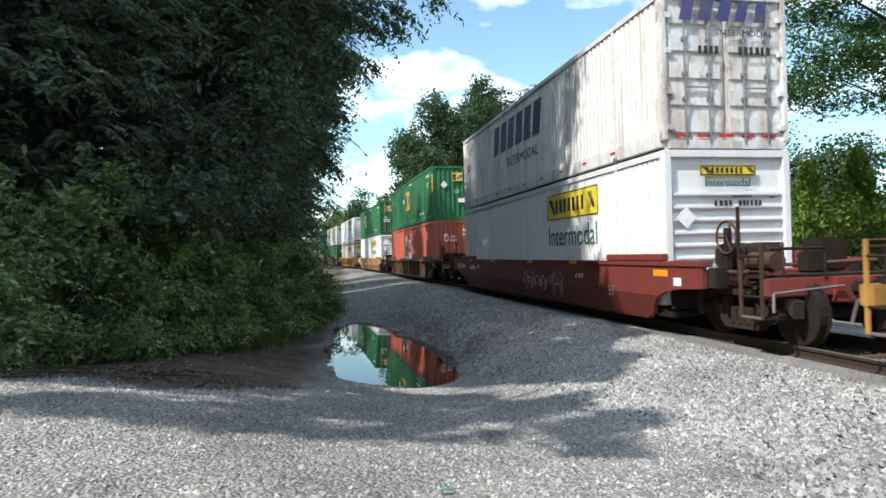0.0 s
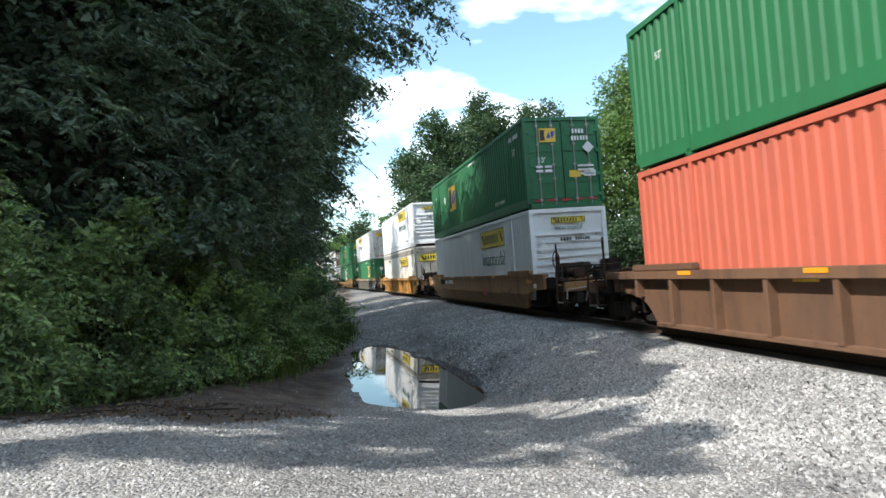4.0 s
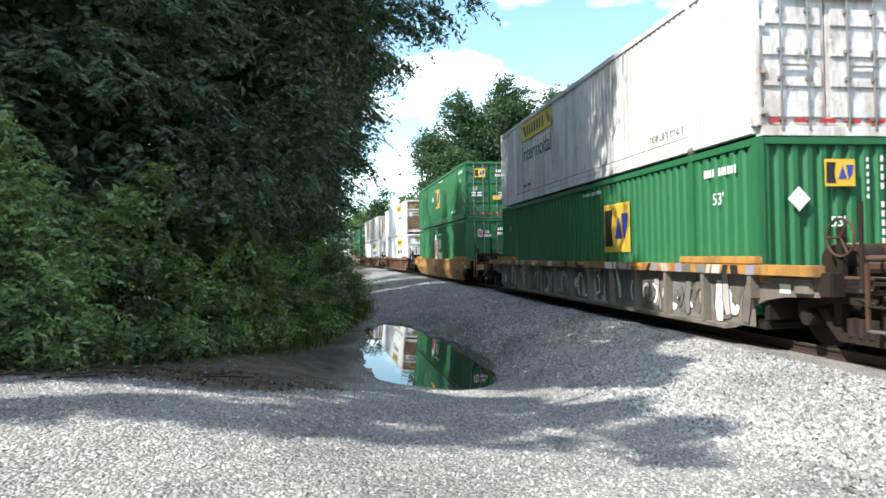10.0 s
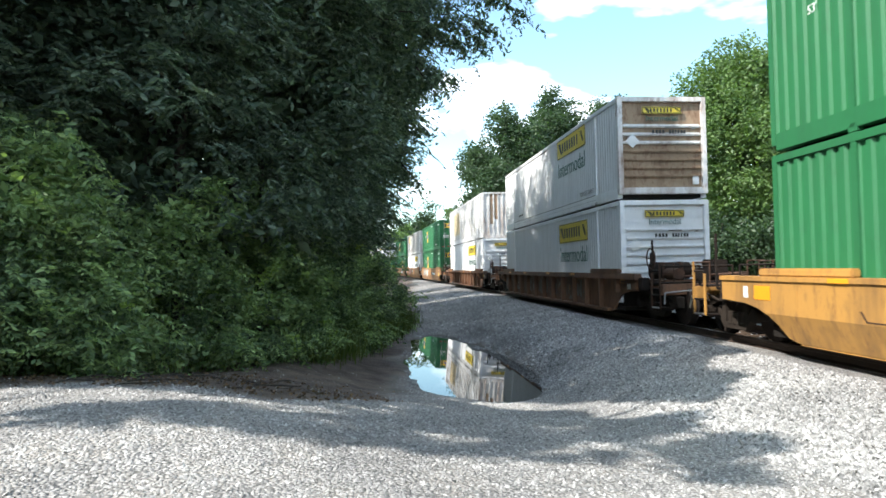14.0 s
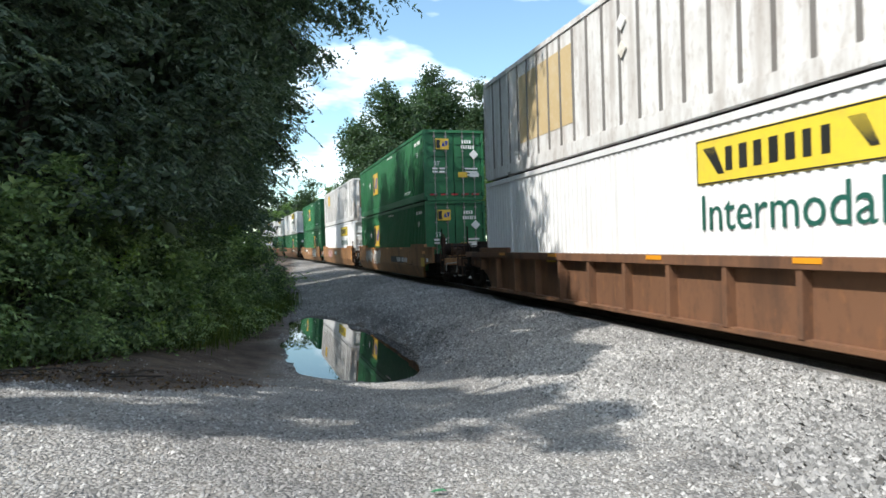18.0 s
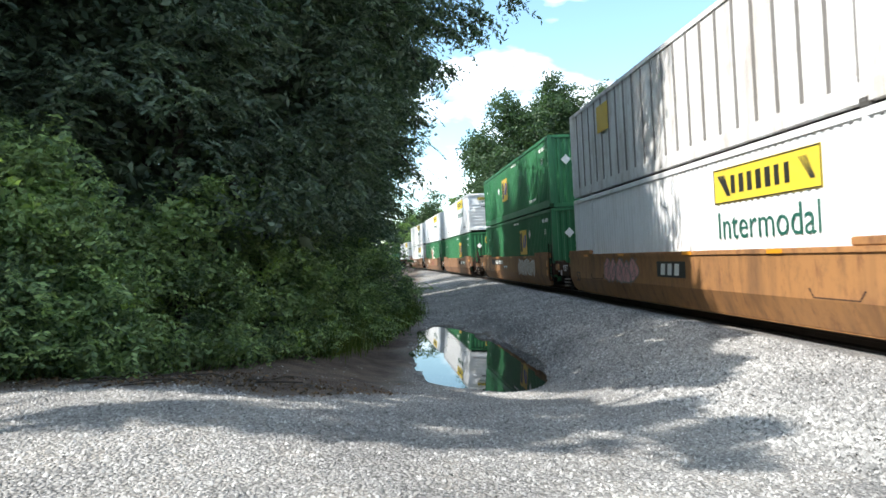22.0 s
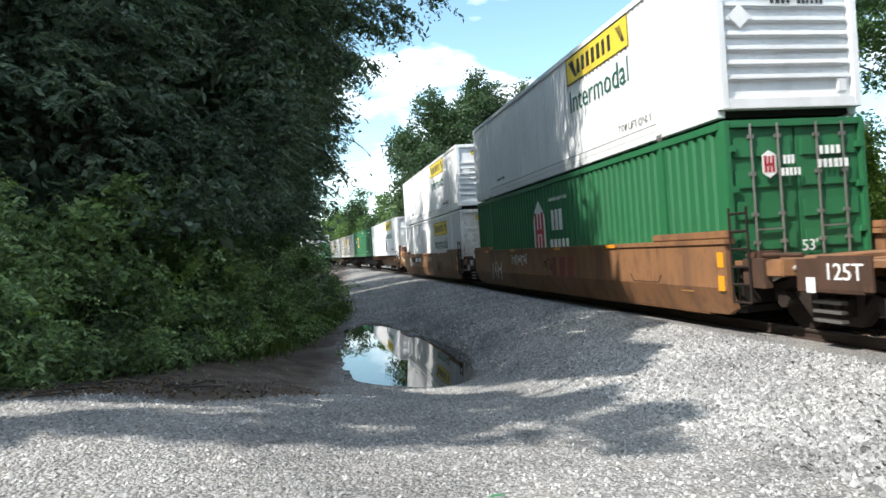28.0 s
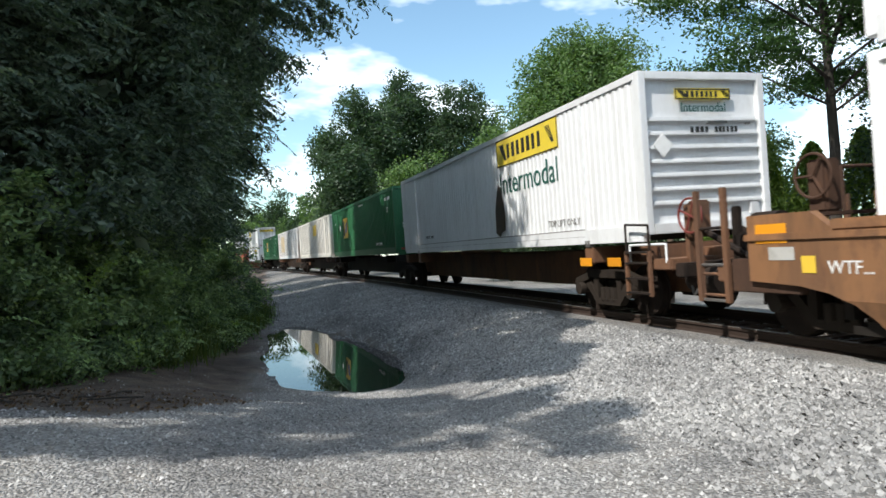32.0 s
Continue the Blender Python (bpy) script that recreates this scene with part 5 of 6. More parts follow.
        part("brake_pipe", rods(((-1.2, Y(9.2), 1.05), (-1.2, Y(10.6), 1.05)), r=.03), M_HARD, car)
        part("brake_pipe", rods(((-.3, Y(9.5), 1.12), (.8, Y(10.5), 1.2)), r=.03), M_HARD, car)
        part("valve_box", boxes(bx(.3, .75, 9.5, 10.0, 1.03, 1.55), bev=0.03), M_TRUCK, car)
        part("pipe_bracket", boxes(bx(-.2, .1, 10.0, 10.3, 1.02, 1.35), bev=0.03), M_TRUCK, car)
        part("crossover_rail", rods(((.9, Y(10.6), 1.0), (.9, Y(10.6), 1.5)), ((1.35, Y(10.6), 1.0), (1.35, Y(10.6), 1.5)), ((.9, Y(10.6), 1.5), (1.35, Y(10.6), 1.5)), r=.018), M_HARD, car)


def scribble(car, y, z, w, h, mat, seed, name="graffiti", r=.012, x=-1.509):
    """A looping spray-paint line, drawn as a flat ribbon on the side of a car."""
    g = random.Random(seed)
    turns = max(3, round(w / .2))
    p1, p2 = g.uniform(0, 6), g.uniform(0, 6)
    pts = []
    for k in np.linspace(0, 1, 18 * turns):
        a = math.tau * turns * k
        u = -w / 2 + w * k + .11 * math.sin(a) + .05 * math.sin(.43 * a + p1)
        v = h * (.5 + (.26 + .18 * math.sin(.37 * a + p2)) * math.cos(a) + .12 * math.sin(.61 * a + p1))
        pts.append((u, max(0, min(h, v))))
    polys = []
    for (a, b), (c, d) in zip(pts, pts[1:]):
        l = math.hypot(c - a, d - b) + 1e-6
        nx, ny = -(d - b) / l * r, (c - a) / l * r
        polys.append([(a - nx, b - ny), (c - nx, d - ny), (c + nx, d + ny), (a + nx, b + ny)])
    return flat(car, name, polys, SIDE, (x, y, z), mat, "looping spray-painted scrawl", .002)


def well_car(mat, style="smooth", lead="full", rear="full", label="", marks=(), seed=0, top=None, zt=1.22):
    """A double-stack well car: deep side sills round an open well, a platform and truck at each end."""
    e = empty("well_car", Matrix(), label, "rail car", "cars of the train")
    top = top or mat
    chord = .16 if style == "ribbed" else .09
    y0c, y1c = (-8.24 if lead == "joint" else -9.55), (8.24 if rear == "joint" else 9.55)
    for sx in (-1, 1):
        open_end = [(7.45, .16), (7.65, .22), (7.8, .4), (8.0, .56), (8.3, .67), (8.7, .74), (9.5, .78), (9.5, zt - .09)]
        shut_end = [(7.95, .16), (8.2, .27), (8.2, zt - .09)]
        out = [(-a_, b_) for a_, b_ in (shut_end if lead == "joint" else open_end)[::-1]] + (shut_end if rear == "joint" else open_end)
        x0, x1 = sorted((sx * (1.3 if style == "ribbed" else 1.42), sx * (1.36 if style == "ribbed" else 1.502)))
        sill = prism_x(out, x0, x1)
        if style == "smooth":
            bmesh.ops.bisect_plane(sill, geom=sill.verts[:] + sill.edges[:] + sill.faces[:], plane_co=(0, 0, .6), plane_no=(0, 0, 1))
            for v in sill.verts:
                if v.co.z < .59:
                    v.co.x -= sx * .16 * (.6 - v.co.z) / .44
        part("side_sill", sill, mat, e)
        x0, x1 = sorted((sx * 1.34, sx * 1.53))
        part("top_chord", boxes((x0, x1, y0c, y1c, zt - chord, zt), bev=0.01), top, e)
        part("bottom_chord", boxes((x0, sx * 1.50 if sx > 0 else x1, -7.4, 7.4, .14, .22) if sx > 0 else (-1.50, x1, -7.4, 7.4, .14, .22), bev=0.01) if style == "ribbed" else boxes(tuple(sorted((sx * 1.2, sx * 1.33))) + (-7.4, 7.4, .12, .18), bev=0.01), mat, e)
        x0, x1 = sorted((sx * 1.36, sx * 1.5))
        for y in (-7.1, 7.1):
            part("guide_rail", boxes((x0, x1, y - 1.15, y + 1.15, zt, zt + .13), bev=0.02), mat if style == "smooth" else top, e)
        if style == "ribbed":
            for i in range(13):
                y = -8.1 + i * 1.35
                x0, x1 = sorted((sx * 1.355, sx * 1.515))
                part("side_rib", boxes((x0, x1, y - .05, y + .05, .22 if abs(y) < 7.5 else .7, zt - chord)), mat, e)
        else:
            x0, x1 = sorted((sx * 1.5, sx * 1.507))
            for y in (-5.6, 5.2):
                part("side_crease", prism_x([(y - .62, .77), (y - .5, .62), (y + .5, .62), (y + .62, .77), (y + .58, .77), (y + .48, .64), (y - .48, .64), (y - .58, .77)], x0, x1), M_HARD, e)
            for y in (-7.0, 0.4, 7.2):
                part("seam", boxes((x0, x1, y - .012, y + .012, .62, zt - .1)), mat, e)
    part("well_floor", boxes((-1.29, 1.29, -8.2, 8.2, .2, .30), *[(-1.29, 1.29, y - .12, y + .12, .30, .35) for y in (-7.9, -6.1, -3, 0, 3, 6.1, 7.9)]), M_DARK, e)
    platform(e, -1, mat, lead == "full", lead == "full", seed)
    platform(e, 1, mat, rear == "full", False, seed)
    if rear == "stub":
        truck(e, 8.55)
        part("coupler", boxes((-.13, .13, 9.5, 10.0, .74, .92), (-.2, .2, 10.0, 10.3, .66, 1.0), bev=0.04), M_TRUCK, e)
        flat(e, "reflector", [rect(-.25, .25, 0, .24)], SIDE, (-1.506, 9.1, 1.26), M_REFLECT)
        flat(e, "data_plate", [rect(-.2, .2, 0, .16)], SIDE, (-1.506, 8.95, 1.05), M_SILVER)
        flat(e, "data_plate", [rect(-.1, .1, 0, .2)], SIDE, (-1.506, 8.55, .9), M_SIGN)
        for sx in (-1, 1):
            xa, xb = sorted((sx * 1.38, sx * 1.502))
            part("end_hood", prism_x([(8.2, zt - .1), (9.5, zt - .1), (9.5, 1.62), (8.5, 1.62), (8.2, zt + .02)], xa, xb), mat, e)
        part("hood_top", boxes((-1.38, 1.38, 8.5, 9.5, 1.56, 1.6)), M_HARD, e)
        brake_wheel(e, -1.1, 8.8, 2.05, .27, M_HARD)
        part("brake_housing", boxes((-1.06, -.8, 8.66, 8.94, 1.6, 2.25), bev=0.03), M_HARD, e)
        part("grab_rail", rods(((-1.2, 8.3, 1.6), (-1.2, 8.3, 2.1)), ((-1.2, 8.3, 2.1), (-.4, 8.3, 2.1)), ((-.4, 8.3, 2.1), (-.4, 8.3, 1.6)), r=.02), M_HARD, e)
    if rear == "joint":
        truck(e, 9.62)
        part("joint_plate", boxes((-1.446, -1.41, 8.62, 9.5, .66, 1.1), bev=0.008), M_HARD, e)
        for zz in (.22, .34, .46):
            part("truck_step", boxes((-1.3, -1.2, 9.3, 9.8, zz, zz + .04)), M_STEEL, e)
        lettering(e, "125T", .3, SIDE, (-1.45, 9.06, .8), M_LETTER)
        flat(e, "data_plate", [rect(-.08, .08, 0, .2)], SIDE, (-1.449, 9.62, .62), M_LETTER)
    X = -1.504
    if rear == "full" and style == "smooth":
        flat(e, "reflector", [rect(-.24, .24, 0, .24)], SIDE, (-1.506, 8.15, .82), M_REFLECT)
        flat(e, "data_plate", [rect(-.07, .07, 0, .2)], SIDE, (-1.506, 8.36 + .3, .84), M_LETTER)
    if lead == "joint":
        for z in (.56, .93):
            flat(e, "reflector", [rect(-.08, .08, 0, .24)], SIDE, (-1.508, -8.06, z), M_REFLECT)
    else:
        flat(e, "reflector", [rect(-.25, .25, 0, .12)], SIDE, (-1.506 + (.14 if style == "ribbed" else 0), -8.2, zt - .27), M_REFLECT)
    for y in (-4.2, -1.0, 3.0, 6.2):
        flat(e, "reflector", [rect(-.22, .22, 0, .07)], SIDE, (-1.534, y, zt - .08), M_REFLECT)
    if lead == "joint" and mat is M_UMBER:
        flat(e, "data_plate", [rect(-.2, .2, 0, .18)], SIDE, (-1.47, -7.0, .5), M_TAN)
    elif lead != "joint":
        flat(e, "data_plate", [rect(-.12, .12, 0, .14)], SIDE, (X + (.14 if style == "ribbed" else 0), -8.75, .8), M_LETTER)
    inset = .14 if style == "ribbed" else 0.0
    for kind, y, z, w, h, mm in marks:
        if kind == "number":
            bar_row(e, "car_number", bars(4, w * .38, h, .3, 0, 5 + seed) + [[(p[0] + w * .55, p[1]) for p in q] for q in bars(6, w * .55, h, .3, 0, 6 + seed)], SIDE, (-1.511 + inset, y, z), mm)
        elif kind == "panel":
            flat(e, "number_panel", [rect(-w / 2, w / 2, 0, h)], SIDE, (-1.506 + inset, y, z), mm)
        elif kind == "bars":
            bar_row(e, "car_mark", bars(3, w, h, .35, .05, seed), SIDE, (-1.508 + inset, y, z), mm)
        elif kind == "scrawl":
            scribble(e, y, z, w, h, mm, seed + int(y * 7), x=-1.509 + inset)
        elif kind == "letters":
            g = random.Random(seed + int(y * 13))
            fills, edge = mm
            n = round(w / .15)
            for i in range(n):
                cx = -w / 2 + ((i * 5) % n + .5) * w / n + g.uniform(-.05, .05)
                if g.uniform(0, 1) < .5:
                    hw, lean, za, zb = g.uniform(.05, .13), g.uniform(-.2, .2), h * g.uniform(0, .2), h * g.uniform(.6, 1)
                    mid = [(cx, za), (cx + lean * .2 + g.uniform(-.05, .05), za + .35 * (zb - za)), (cx + lean, zb)]
                else:
                    hw, r, a0, k = g.uniform(.035, .09), g.uniform(.14, .34), g.uniform(0, 6.28), g.choice((-1, 1))
                    mid = [(cx + r * .8 * math.cos(a0 + k * t), h * g.uniform(.42, .5) + r * (1.1 - .1 * t) * math.sin(a0 + k * t)) for t in np.linspace(0, 3.4, 12)]
                for grow, mat_, name_, lab in ((.022, edge, "graffiti_outline", "black sprayed outline"), (0.0, g.choice(fills), "graffiti", "pale sprayed letter stroke")):
                    near_side, far_side = [], []
                    for j, (a, b) in enumerate(mid):
                        (p0, q0), (p1, q1) = mid[max(0, j - 1)], mid[min(len(mid) - 1, j + 1)]
                        l = math.hypot(p1 - p0, q1 - q0) + 1e-6
                        k_ = (hw + grow) * (.55 + .45 * math.sin(3 * j / len(mid) + .4))
                        nx, ny = -(q1 - q0) / l * k_, (p1 - p0) / l * k_
                        near_side.append((max(-w / 2, min(w / 2, a - nx)), max(0, min(h, b - ny))))
                        far_side.append((max(-w / 2, min(w / 2, a + nx)), max(0, min(h, b + ny))))
                    flat(e, name_, [near_side + far_side[::-1]], SIDE, (-1.374 - .0022 * i - (0 if grow else .0011), y, z), mat_, lab, .0008)
        elif kind == "chord":
            g = random.Random(seed + int(y * 17))
            u = -w / 2
            while u < w / 2 - .1:
                l = g.uniform(.1, .42)
                k = g.uniform(-.12, .12)
                flat(e, "graffiti", [[(u, 0), (min(w / 2, u + l), 0), (min(w / 2, u + l) + k, h), (u + k, h)]], SIDE, (-1.532, y, z), g.choice(mm), "sprayed patch on the top rail", .001)
                u += l + g.uniform(0, .22)
        elif kind == "blob":
            z, h = max(z, .5), min(h, zt - .12 - max(z, .5))
            g = random.Random(seed + int(y * 9))
            n = max(3, round(w / .48))
            for i in range(n):
                cx, cy = -w / 2 + (i + .5) * w / n, h * g.uniform(.42, .58)
                ra, rb = w / n * g.uniform(.55, .72), h * g.uniform(.4, .5)
                p1, p2, tilt = g.uniform(0, 6), g.uniform(0, 6), g.uniform(-.3, .3)

                def bubble(k):
                    out = []
                    for t in np.linspace(0, math.tau, 31)[:-1]:
                        u = k * ra * math.cos(t) * (1 + .22 * math.sin(2 * t + p1) + .14 * math.sin(4 * t + p2))
                        v = k * rb * math.sin(t) * (1 + .18 * math.sin(3 * t + p2))
                        out.append((cx + u + tilt * v, max(0, min(h, cy + v))))
                    return out
                flat(e, "graffiti", [bubble(1.0)], SIDE, (-1.505 - .0022 * i, y, z), M_LETTER if mm is M_LETTER else M_POST, "thin sprayed outline", .001)
                flat(e, "graffiti", [bubble(.86)], SIDE, (-1.5061 - .0022 * i, y, z), M_WASH if mm is M_LETTER else mm, "pale rounded sprayed letter", .001)
            scribble(e, y, z, w, h, M_LETTER if mm is M_LETTER else M_POST, seed, r=.012, x=-1.522)
        else:
            lettering(e, kind, h, SIDE, (-1.508 + inset, y, z), mm, name="lettering")
    return e


def lead_end(car, d, mat):
    """Brake gear, ladders and steps on the open end of a spine car."""
    def L(y, z, x=-1.42):
        return (x, d * y, z)
    for yy in (9.47, 10.02):
        part("ladder_post", boxes((-1.46, -1.39, d * yy - .045, d * yy + .045, .45, 2.05), bev=0.008), mat, car)
        part("ladder_post", boxes((1.39, 1.46, d * yy - .045, d * yy + .045, .45, 1.9), bev=0.008), mat, car)
    for z in (.48, .98, 1.5):
        part("ladder_rung", rods((L(9.47, z), L(10.02, z)), r=.022), M_STEEL if z < 1.2 else M_TRUCK, car)
    for yy in (7.6, 8.25):
        part("step_post", boxes((-1.45, -1.4, d * yy - .04, d * yy + .04, .45, 1.2), bev=0.006), mat, car)
    for z in (.5, .74, 1.0, 1.18):
        part("step_tread", boxes((-1.47, -1.33, d * 7.925 - .32, d * 7.925 + .32, z - .015, z + .015)), M_TRUCK, car)
    part("handrail", rods((L(7.6, 1.2), L(7.6, 1.66)), (L(7.6, 1.66), L(8.25, 1.62)), (L(8.25, 1.62), L(8.25, 1.2)), r=.02), M_TRUCK, car)
    brake_wheel(car, -1.1, d * 8.9, 1.72, .27, M_MAROON, 4, .4)
    part("brake_housing", boxes((-1.05, -.8, d * 8.9 - .13, d * 8.9 + .13, 1.45, 1.95), bev=0.03), M_BROWN, car)
    part("brake_mast", boxes((-1.02, -.9, d * 8.7 - .05, d * 8.7 + .05, .95, 1.9), bev=0.01), mat, car)
    part("diagonal_brace", rods((L(8.9, 1.5, -.9), L(9.9, 1.05, -.9)), (L(9.0, 1.5, -.3), L(10.3, 1.0, -.3)), (L(8.7, 1.4, .5), L(9.9, 1.0, .5)), r=.05), M_TRUCK, car)
    part("air_reservoir", rods((L(8.75, .72, -.95), L(9.4, .72, -.95)), r=.2, seg=14), M_TRUCK, car)
    part("control_valve", boxes((-.9, -.5, d * 9.7 - .16, d * 9.7 + .16, 1.0, 1.42), bev=0.04), M_TRUCK, car)
    part("hose_bracket", rods((L(9.0, .95, -1.1), L(9.1, .62, -1.15)), (L(9.1, .62, -1.15), L(8.95, .5, -1.15)), (L(8.95, .5, -1.15), L(8.85, .66, -1.1)), r=.02), M_STEEL, car)
    part("cross_tie", boxes((-1.42, 1.42, d * 9.0 - .12, d * 9.0 + .12, .78, 1.0), bev=0.02), M_TRUCK, car)
    part("side_bracket", boxes((-1.36, -.4, d * 8.45 - .28, d * 8.45 + .28, .88, 1.06), bev=0.02), mat, car)


def spine_car(mat, lead="joint", rear="joint", label="", seed=0):
    """A spine car unit: one deep centre beam with cross arms that carry a single container."""
    e = empty("spine_car", Matrix(), label, "rail car", "cars of the train")
    part("center_beam", boxes((-.36, .36, -8.6, 8.6, .42, 1.2), bev=0.02), mat, e)
    for y in (-7.95, -6.1, 6.1, 7.95):
        part("cross_arm", boxes((-1.28, 1.28, y - .16, y + .16, .98, 1.29), bev=0.02), mat, e)
    part("fifth_wheel_stand", boxes((-.7, .7, 3.0, 3.8, 1.18, 1.27), bev=0.02), mat, e)
    for d, kind in ((-1, lead), (1, rear)):
        if kind == "full":
            ys = sorted((d * 8.6, d * 10.0))
            part("end_platform", boxes((-.5, .5, ys[0], ys[1], .62, 1.0), (-1.42, 1.42, d * 9.9 - .1, d * 9.9 + .1, .74, .98), bev=0.02), mat, e)
            part("coupler", boxes((-.13, .13, min(d * 10, d * 10.12), max(d * 10, d * 10.12), .74, .92), (-.2, .2, min(d * 10.12, d * 10.3), max(d * 10.12, d * 10.3), .66, 1.0), bev=0.04), M_TRUCK, e)
            lead_end(e, d, mat)
            for sx in (-1, 1):
                x = sx * 1.4
                part("grab_rail", rods(((x, d * 9.95, .5), (x, d * 9.95, 1.5)), ((x, d * 9.5, .5), (x, d * 9.5, 1.5)), ((x, d * 9.5, 1.5), (x, d * 9.95, 1.5)), ((x, d * 9.5, .55), (x, d * 9.95, .55)), ((x, d * 9.5, .85), (x, d * 9.95, .85)), r=.022), mat, e)
            part("brake_stand", boxes((-.9, -.78, d * 9.6 - .06, d * 9.6 + .06, .98, 1.8), bev=0.02), M_TRUCK, e)
            part("valve_box", boxes((.2, .6, d * 9.3 - .3, d * 9.3 + .1, 1.0, 1.5), bev=0.03), M_TRUCK, e)
            part("brake_cylinder", rods(((-.1, d * 9.2, 1.5), (-.1, d * 9.7, 1.5)), r=.2, seg=14), M_TRUCK, e)
            part("walk_rail", rods(((-1.35, d * 8.6, 1.3), (-1.35, d * 7.6, 1.3)), ((-1.35, d * 8.6, 1.0), (-1.35, d * 8.6, 1.3)), ((-1.35, d * 7.6, 1.0), (-1.35, d * 7.6, 1.3)), r=.02), M_WHITE, e)
            truck(e, d * 6.35)
            for y in (6.0, 7.0):
                flat(e, "reflector", [rect(-.22, .22, 0, .16)], SIDE, (-1.3, d * y, .93), M_REFLECT)
    if rear == "joint":
        truck(e, 8.75)
    return e

# ---- the train: what runs past, in order; s is the lead face of the load at the start ----
BANNER = dict(sign_kind="banner", pitch=0.2, depth=0.018)
LBL = {
    "banner": "white ribbed steel intermodal container with a yellow sign",
    "banner_doors": "white intermodal container with rust-stained double doors",
    "plate": "cream flat-panelled container with a yellow sign, dark gap painted along its top",
    "square_box": "dark green corrugated container with a yellow square sign",
    "shield_green": "dark green corrugated container with a white emblem",
    "shield_orange": "faded orange-red corrugated container with a white emblem",
    "slanted": "white container with slanted navy letter shapes, rusty doors",
    "post": "dirty white panelled container with upright posts and rust streaks",
}


def banner(end="ribs", dirty=False, up=False):
    return container(M_WHITE_DIRTY if dirty and end == "doors" else M_WHITE, "corr", end, LBL["banner" if end == "ribs" else "banner_doors"], worn="stained" if dirty and up else dirty, sign=2.1 if up else 1.92, **BANNER)


def square_box(end, seed=0, sign=None):
    return container(M_GREEN, "corr", end, LBL["square_box"], 0.27, 0.04, "square_box", seed, sign if sign is not None else 2.9 if end == "doors" else -2.7)


def load(s0, low, up, car, flat_h=None, shift=0.0):
    c = s0 + HL
    MOVERS.append((car, c + shift, 0.0))
    if low is not None:
        MOVERS.append((low, c, 0.35))
    if up is not None:
        MOVERS.append((up, c, 0.35 + HGT + 0.015 if low is not None else flat_h))


load(-12.15, None, None, well_car(M_YELLOW, "ribbed", label="ochre-yellow ribbed well car with rusty end rails"))
load(11.33, banner(), container(M_WHITE_DIRTY, "corr", "doors", LBL["slanted"], 0.2, 0.022, "slanted"),
     well_car(M_MAROON, "smooth", label="maroon steel well car with white scrawls on its side", seed=1,
              marks=[("bars", -4.5, .82, .5, .1, M_LETTER), ("scrawl", -.9, .36, 1.2, .55, M_SILVER), ("scrawl", -2.0, .34, .8, .5, M_SILVER), ("scrawl", -3.0, .34, 1.0, .6, M_SILVER), ("number", 6.3, .84, .9, .1, M_LETTER), ("bars", 7.6, .88, .4, .14, M_LETTER), ("bars", 6.0, .88, .3, .14, M_LETTER), ("bars", 5.2, .88, .3, .14, M_LETTER), ("53'", -6.2, .5, 1, .3, M_STEEL)]))
load(35.03, container(M_ORANGE, "corr", "corr", LBL["shield_orange"], 0.27, 0.04, "shield", 2, 1.1), square_box("corr", 1, .0),
     well_car(M_DARK_BROWN, "ribbed", label="dark brown ribbed well car", seed=2, marks=[("panel", -8.3, .86, .5, .14, M_SIGN), ("panel", 3.4, 1.01, .5, .08, M_SIGN)]))
load(58.42, banner(), square_box("doors", 2), well_car(M_TAN, "smooth", label="faded ochre smooth-sided well car", seed=3, marks=[("panel", 4.95, .86, 2.4, .22, M_DARK), ("number", 4.6, .88, 1.9, .17, M_LETTER), ("panel", -2.8, .45, .5, .3, M_REDP)]))
plate = container(M_CREAM, "panels", "panels", LBL["plate"], sign_kind="banner_plate")
banner_sign(plate, 0, 1.9, FRONT, -HL - .02, 2.1, .5, False)
load(81.73, plate, banner(up=True), well_car(M_YELLOW, "ribbed", label="ochre-yellow ribbed well car with a dark brake end", seed=4, marks=[("panel", 4.3, .56, 2.6, .34, M_DARK), ("number", 4.0, .62, 2.2, .22, M_LETTER)]))
load(105.37, square_box("corr", 1), banner("doors", True, True), well_car(M_GRIME, "ribbed", label="ribbed well car covered in white and violet graffiti", seed=5, top=M_YELLOW, marks=[("panel", -7.425 + 1.35 * i, .23, 1.24, .88, (M_GRIME, M_POST, M_GRIME, M_POST, M_SILVER)[i % 5]) for i in range(12)] + [("letters", -7.425 + 1.35 * i, .235, 1.24, .82, ((M_LETTER, M_SILVER, M_LILAC, M_OLIVE, M_SILVER) if i > 5 else (M_SILVER, M_GRIME, M_LETTER, M_POST), M_INK)) for i in range(12)] + [("chord", -.5, 1.065, 15.5, .15, (M_LETTER, M_LILAC, M_SILVER, M_POST, M_TAN, M_GRIME, M_INK))]))
load(128.74, container(M_GREEN, "corr", "doors", LBL["shield_green"], 0.27, 0.04, "shield", 3, 1.0), square_box("doors", 1, .05), well_car(M_YELLOW, "smooth", label="ochre-yellow smooth-sided well car", seed=6, marks=[("bars", 0, .4, 1.2, .4, M_MAROON), ("number", -6.6, .5, .9, .12, M_INK)]))
load(152.13, banner(), banner(dirty=True, up=True), well_car(M_BROWN, "ribbed", label="rusty ribbed well car with grey graffiti", seed=7, marks=[("letters", -7.425 + 1.35 * i, .3, 1.2, .74, ((M_GRIME, M_DARK_BROWN, M_DARK_BROWN, M_POST), M_BLACK)) for i in range(2, 12)] + [("panel", 5.0, .4, .3, .34, M_SILVER), ("panel", -3.3, .6, .3, .2, M_TAN)]))
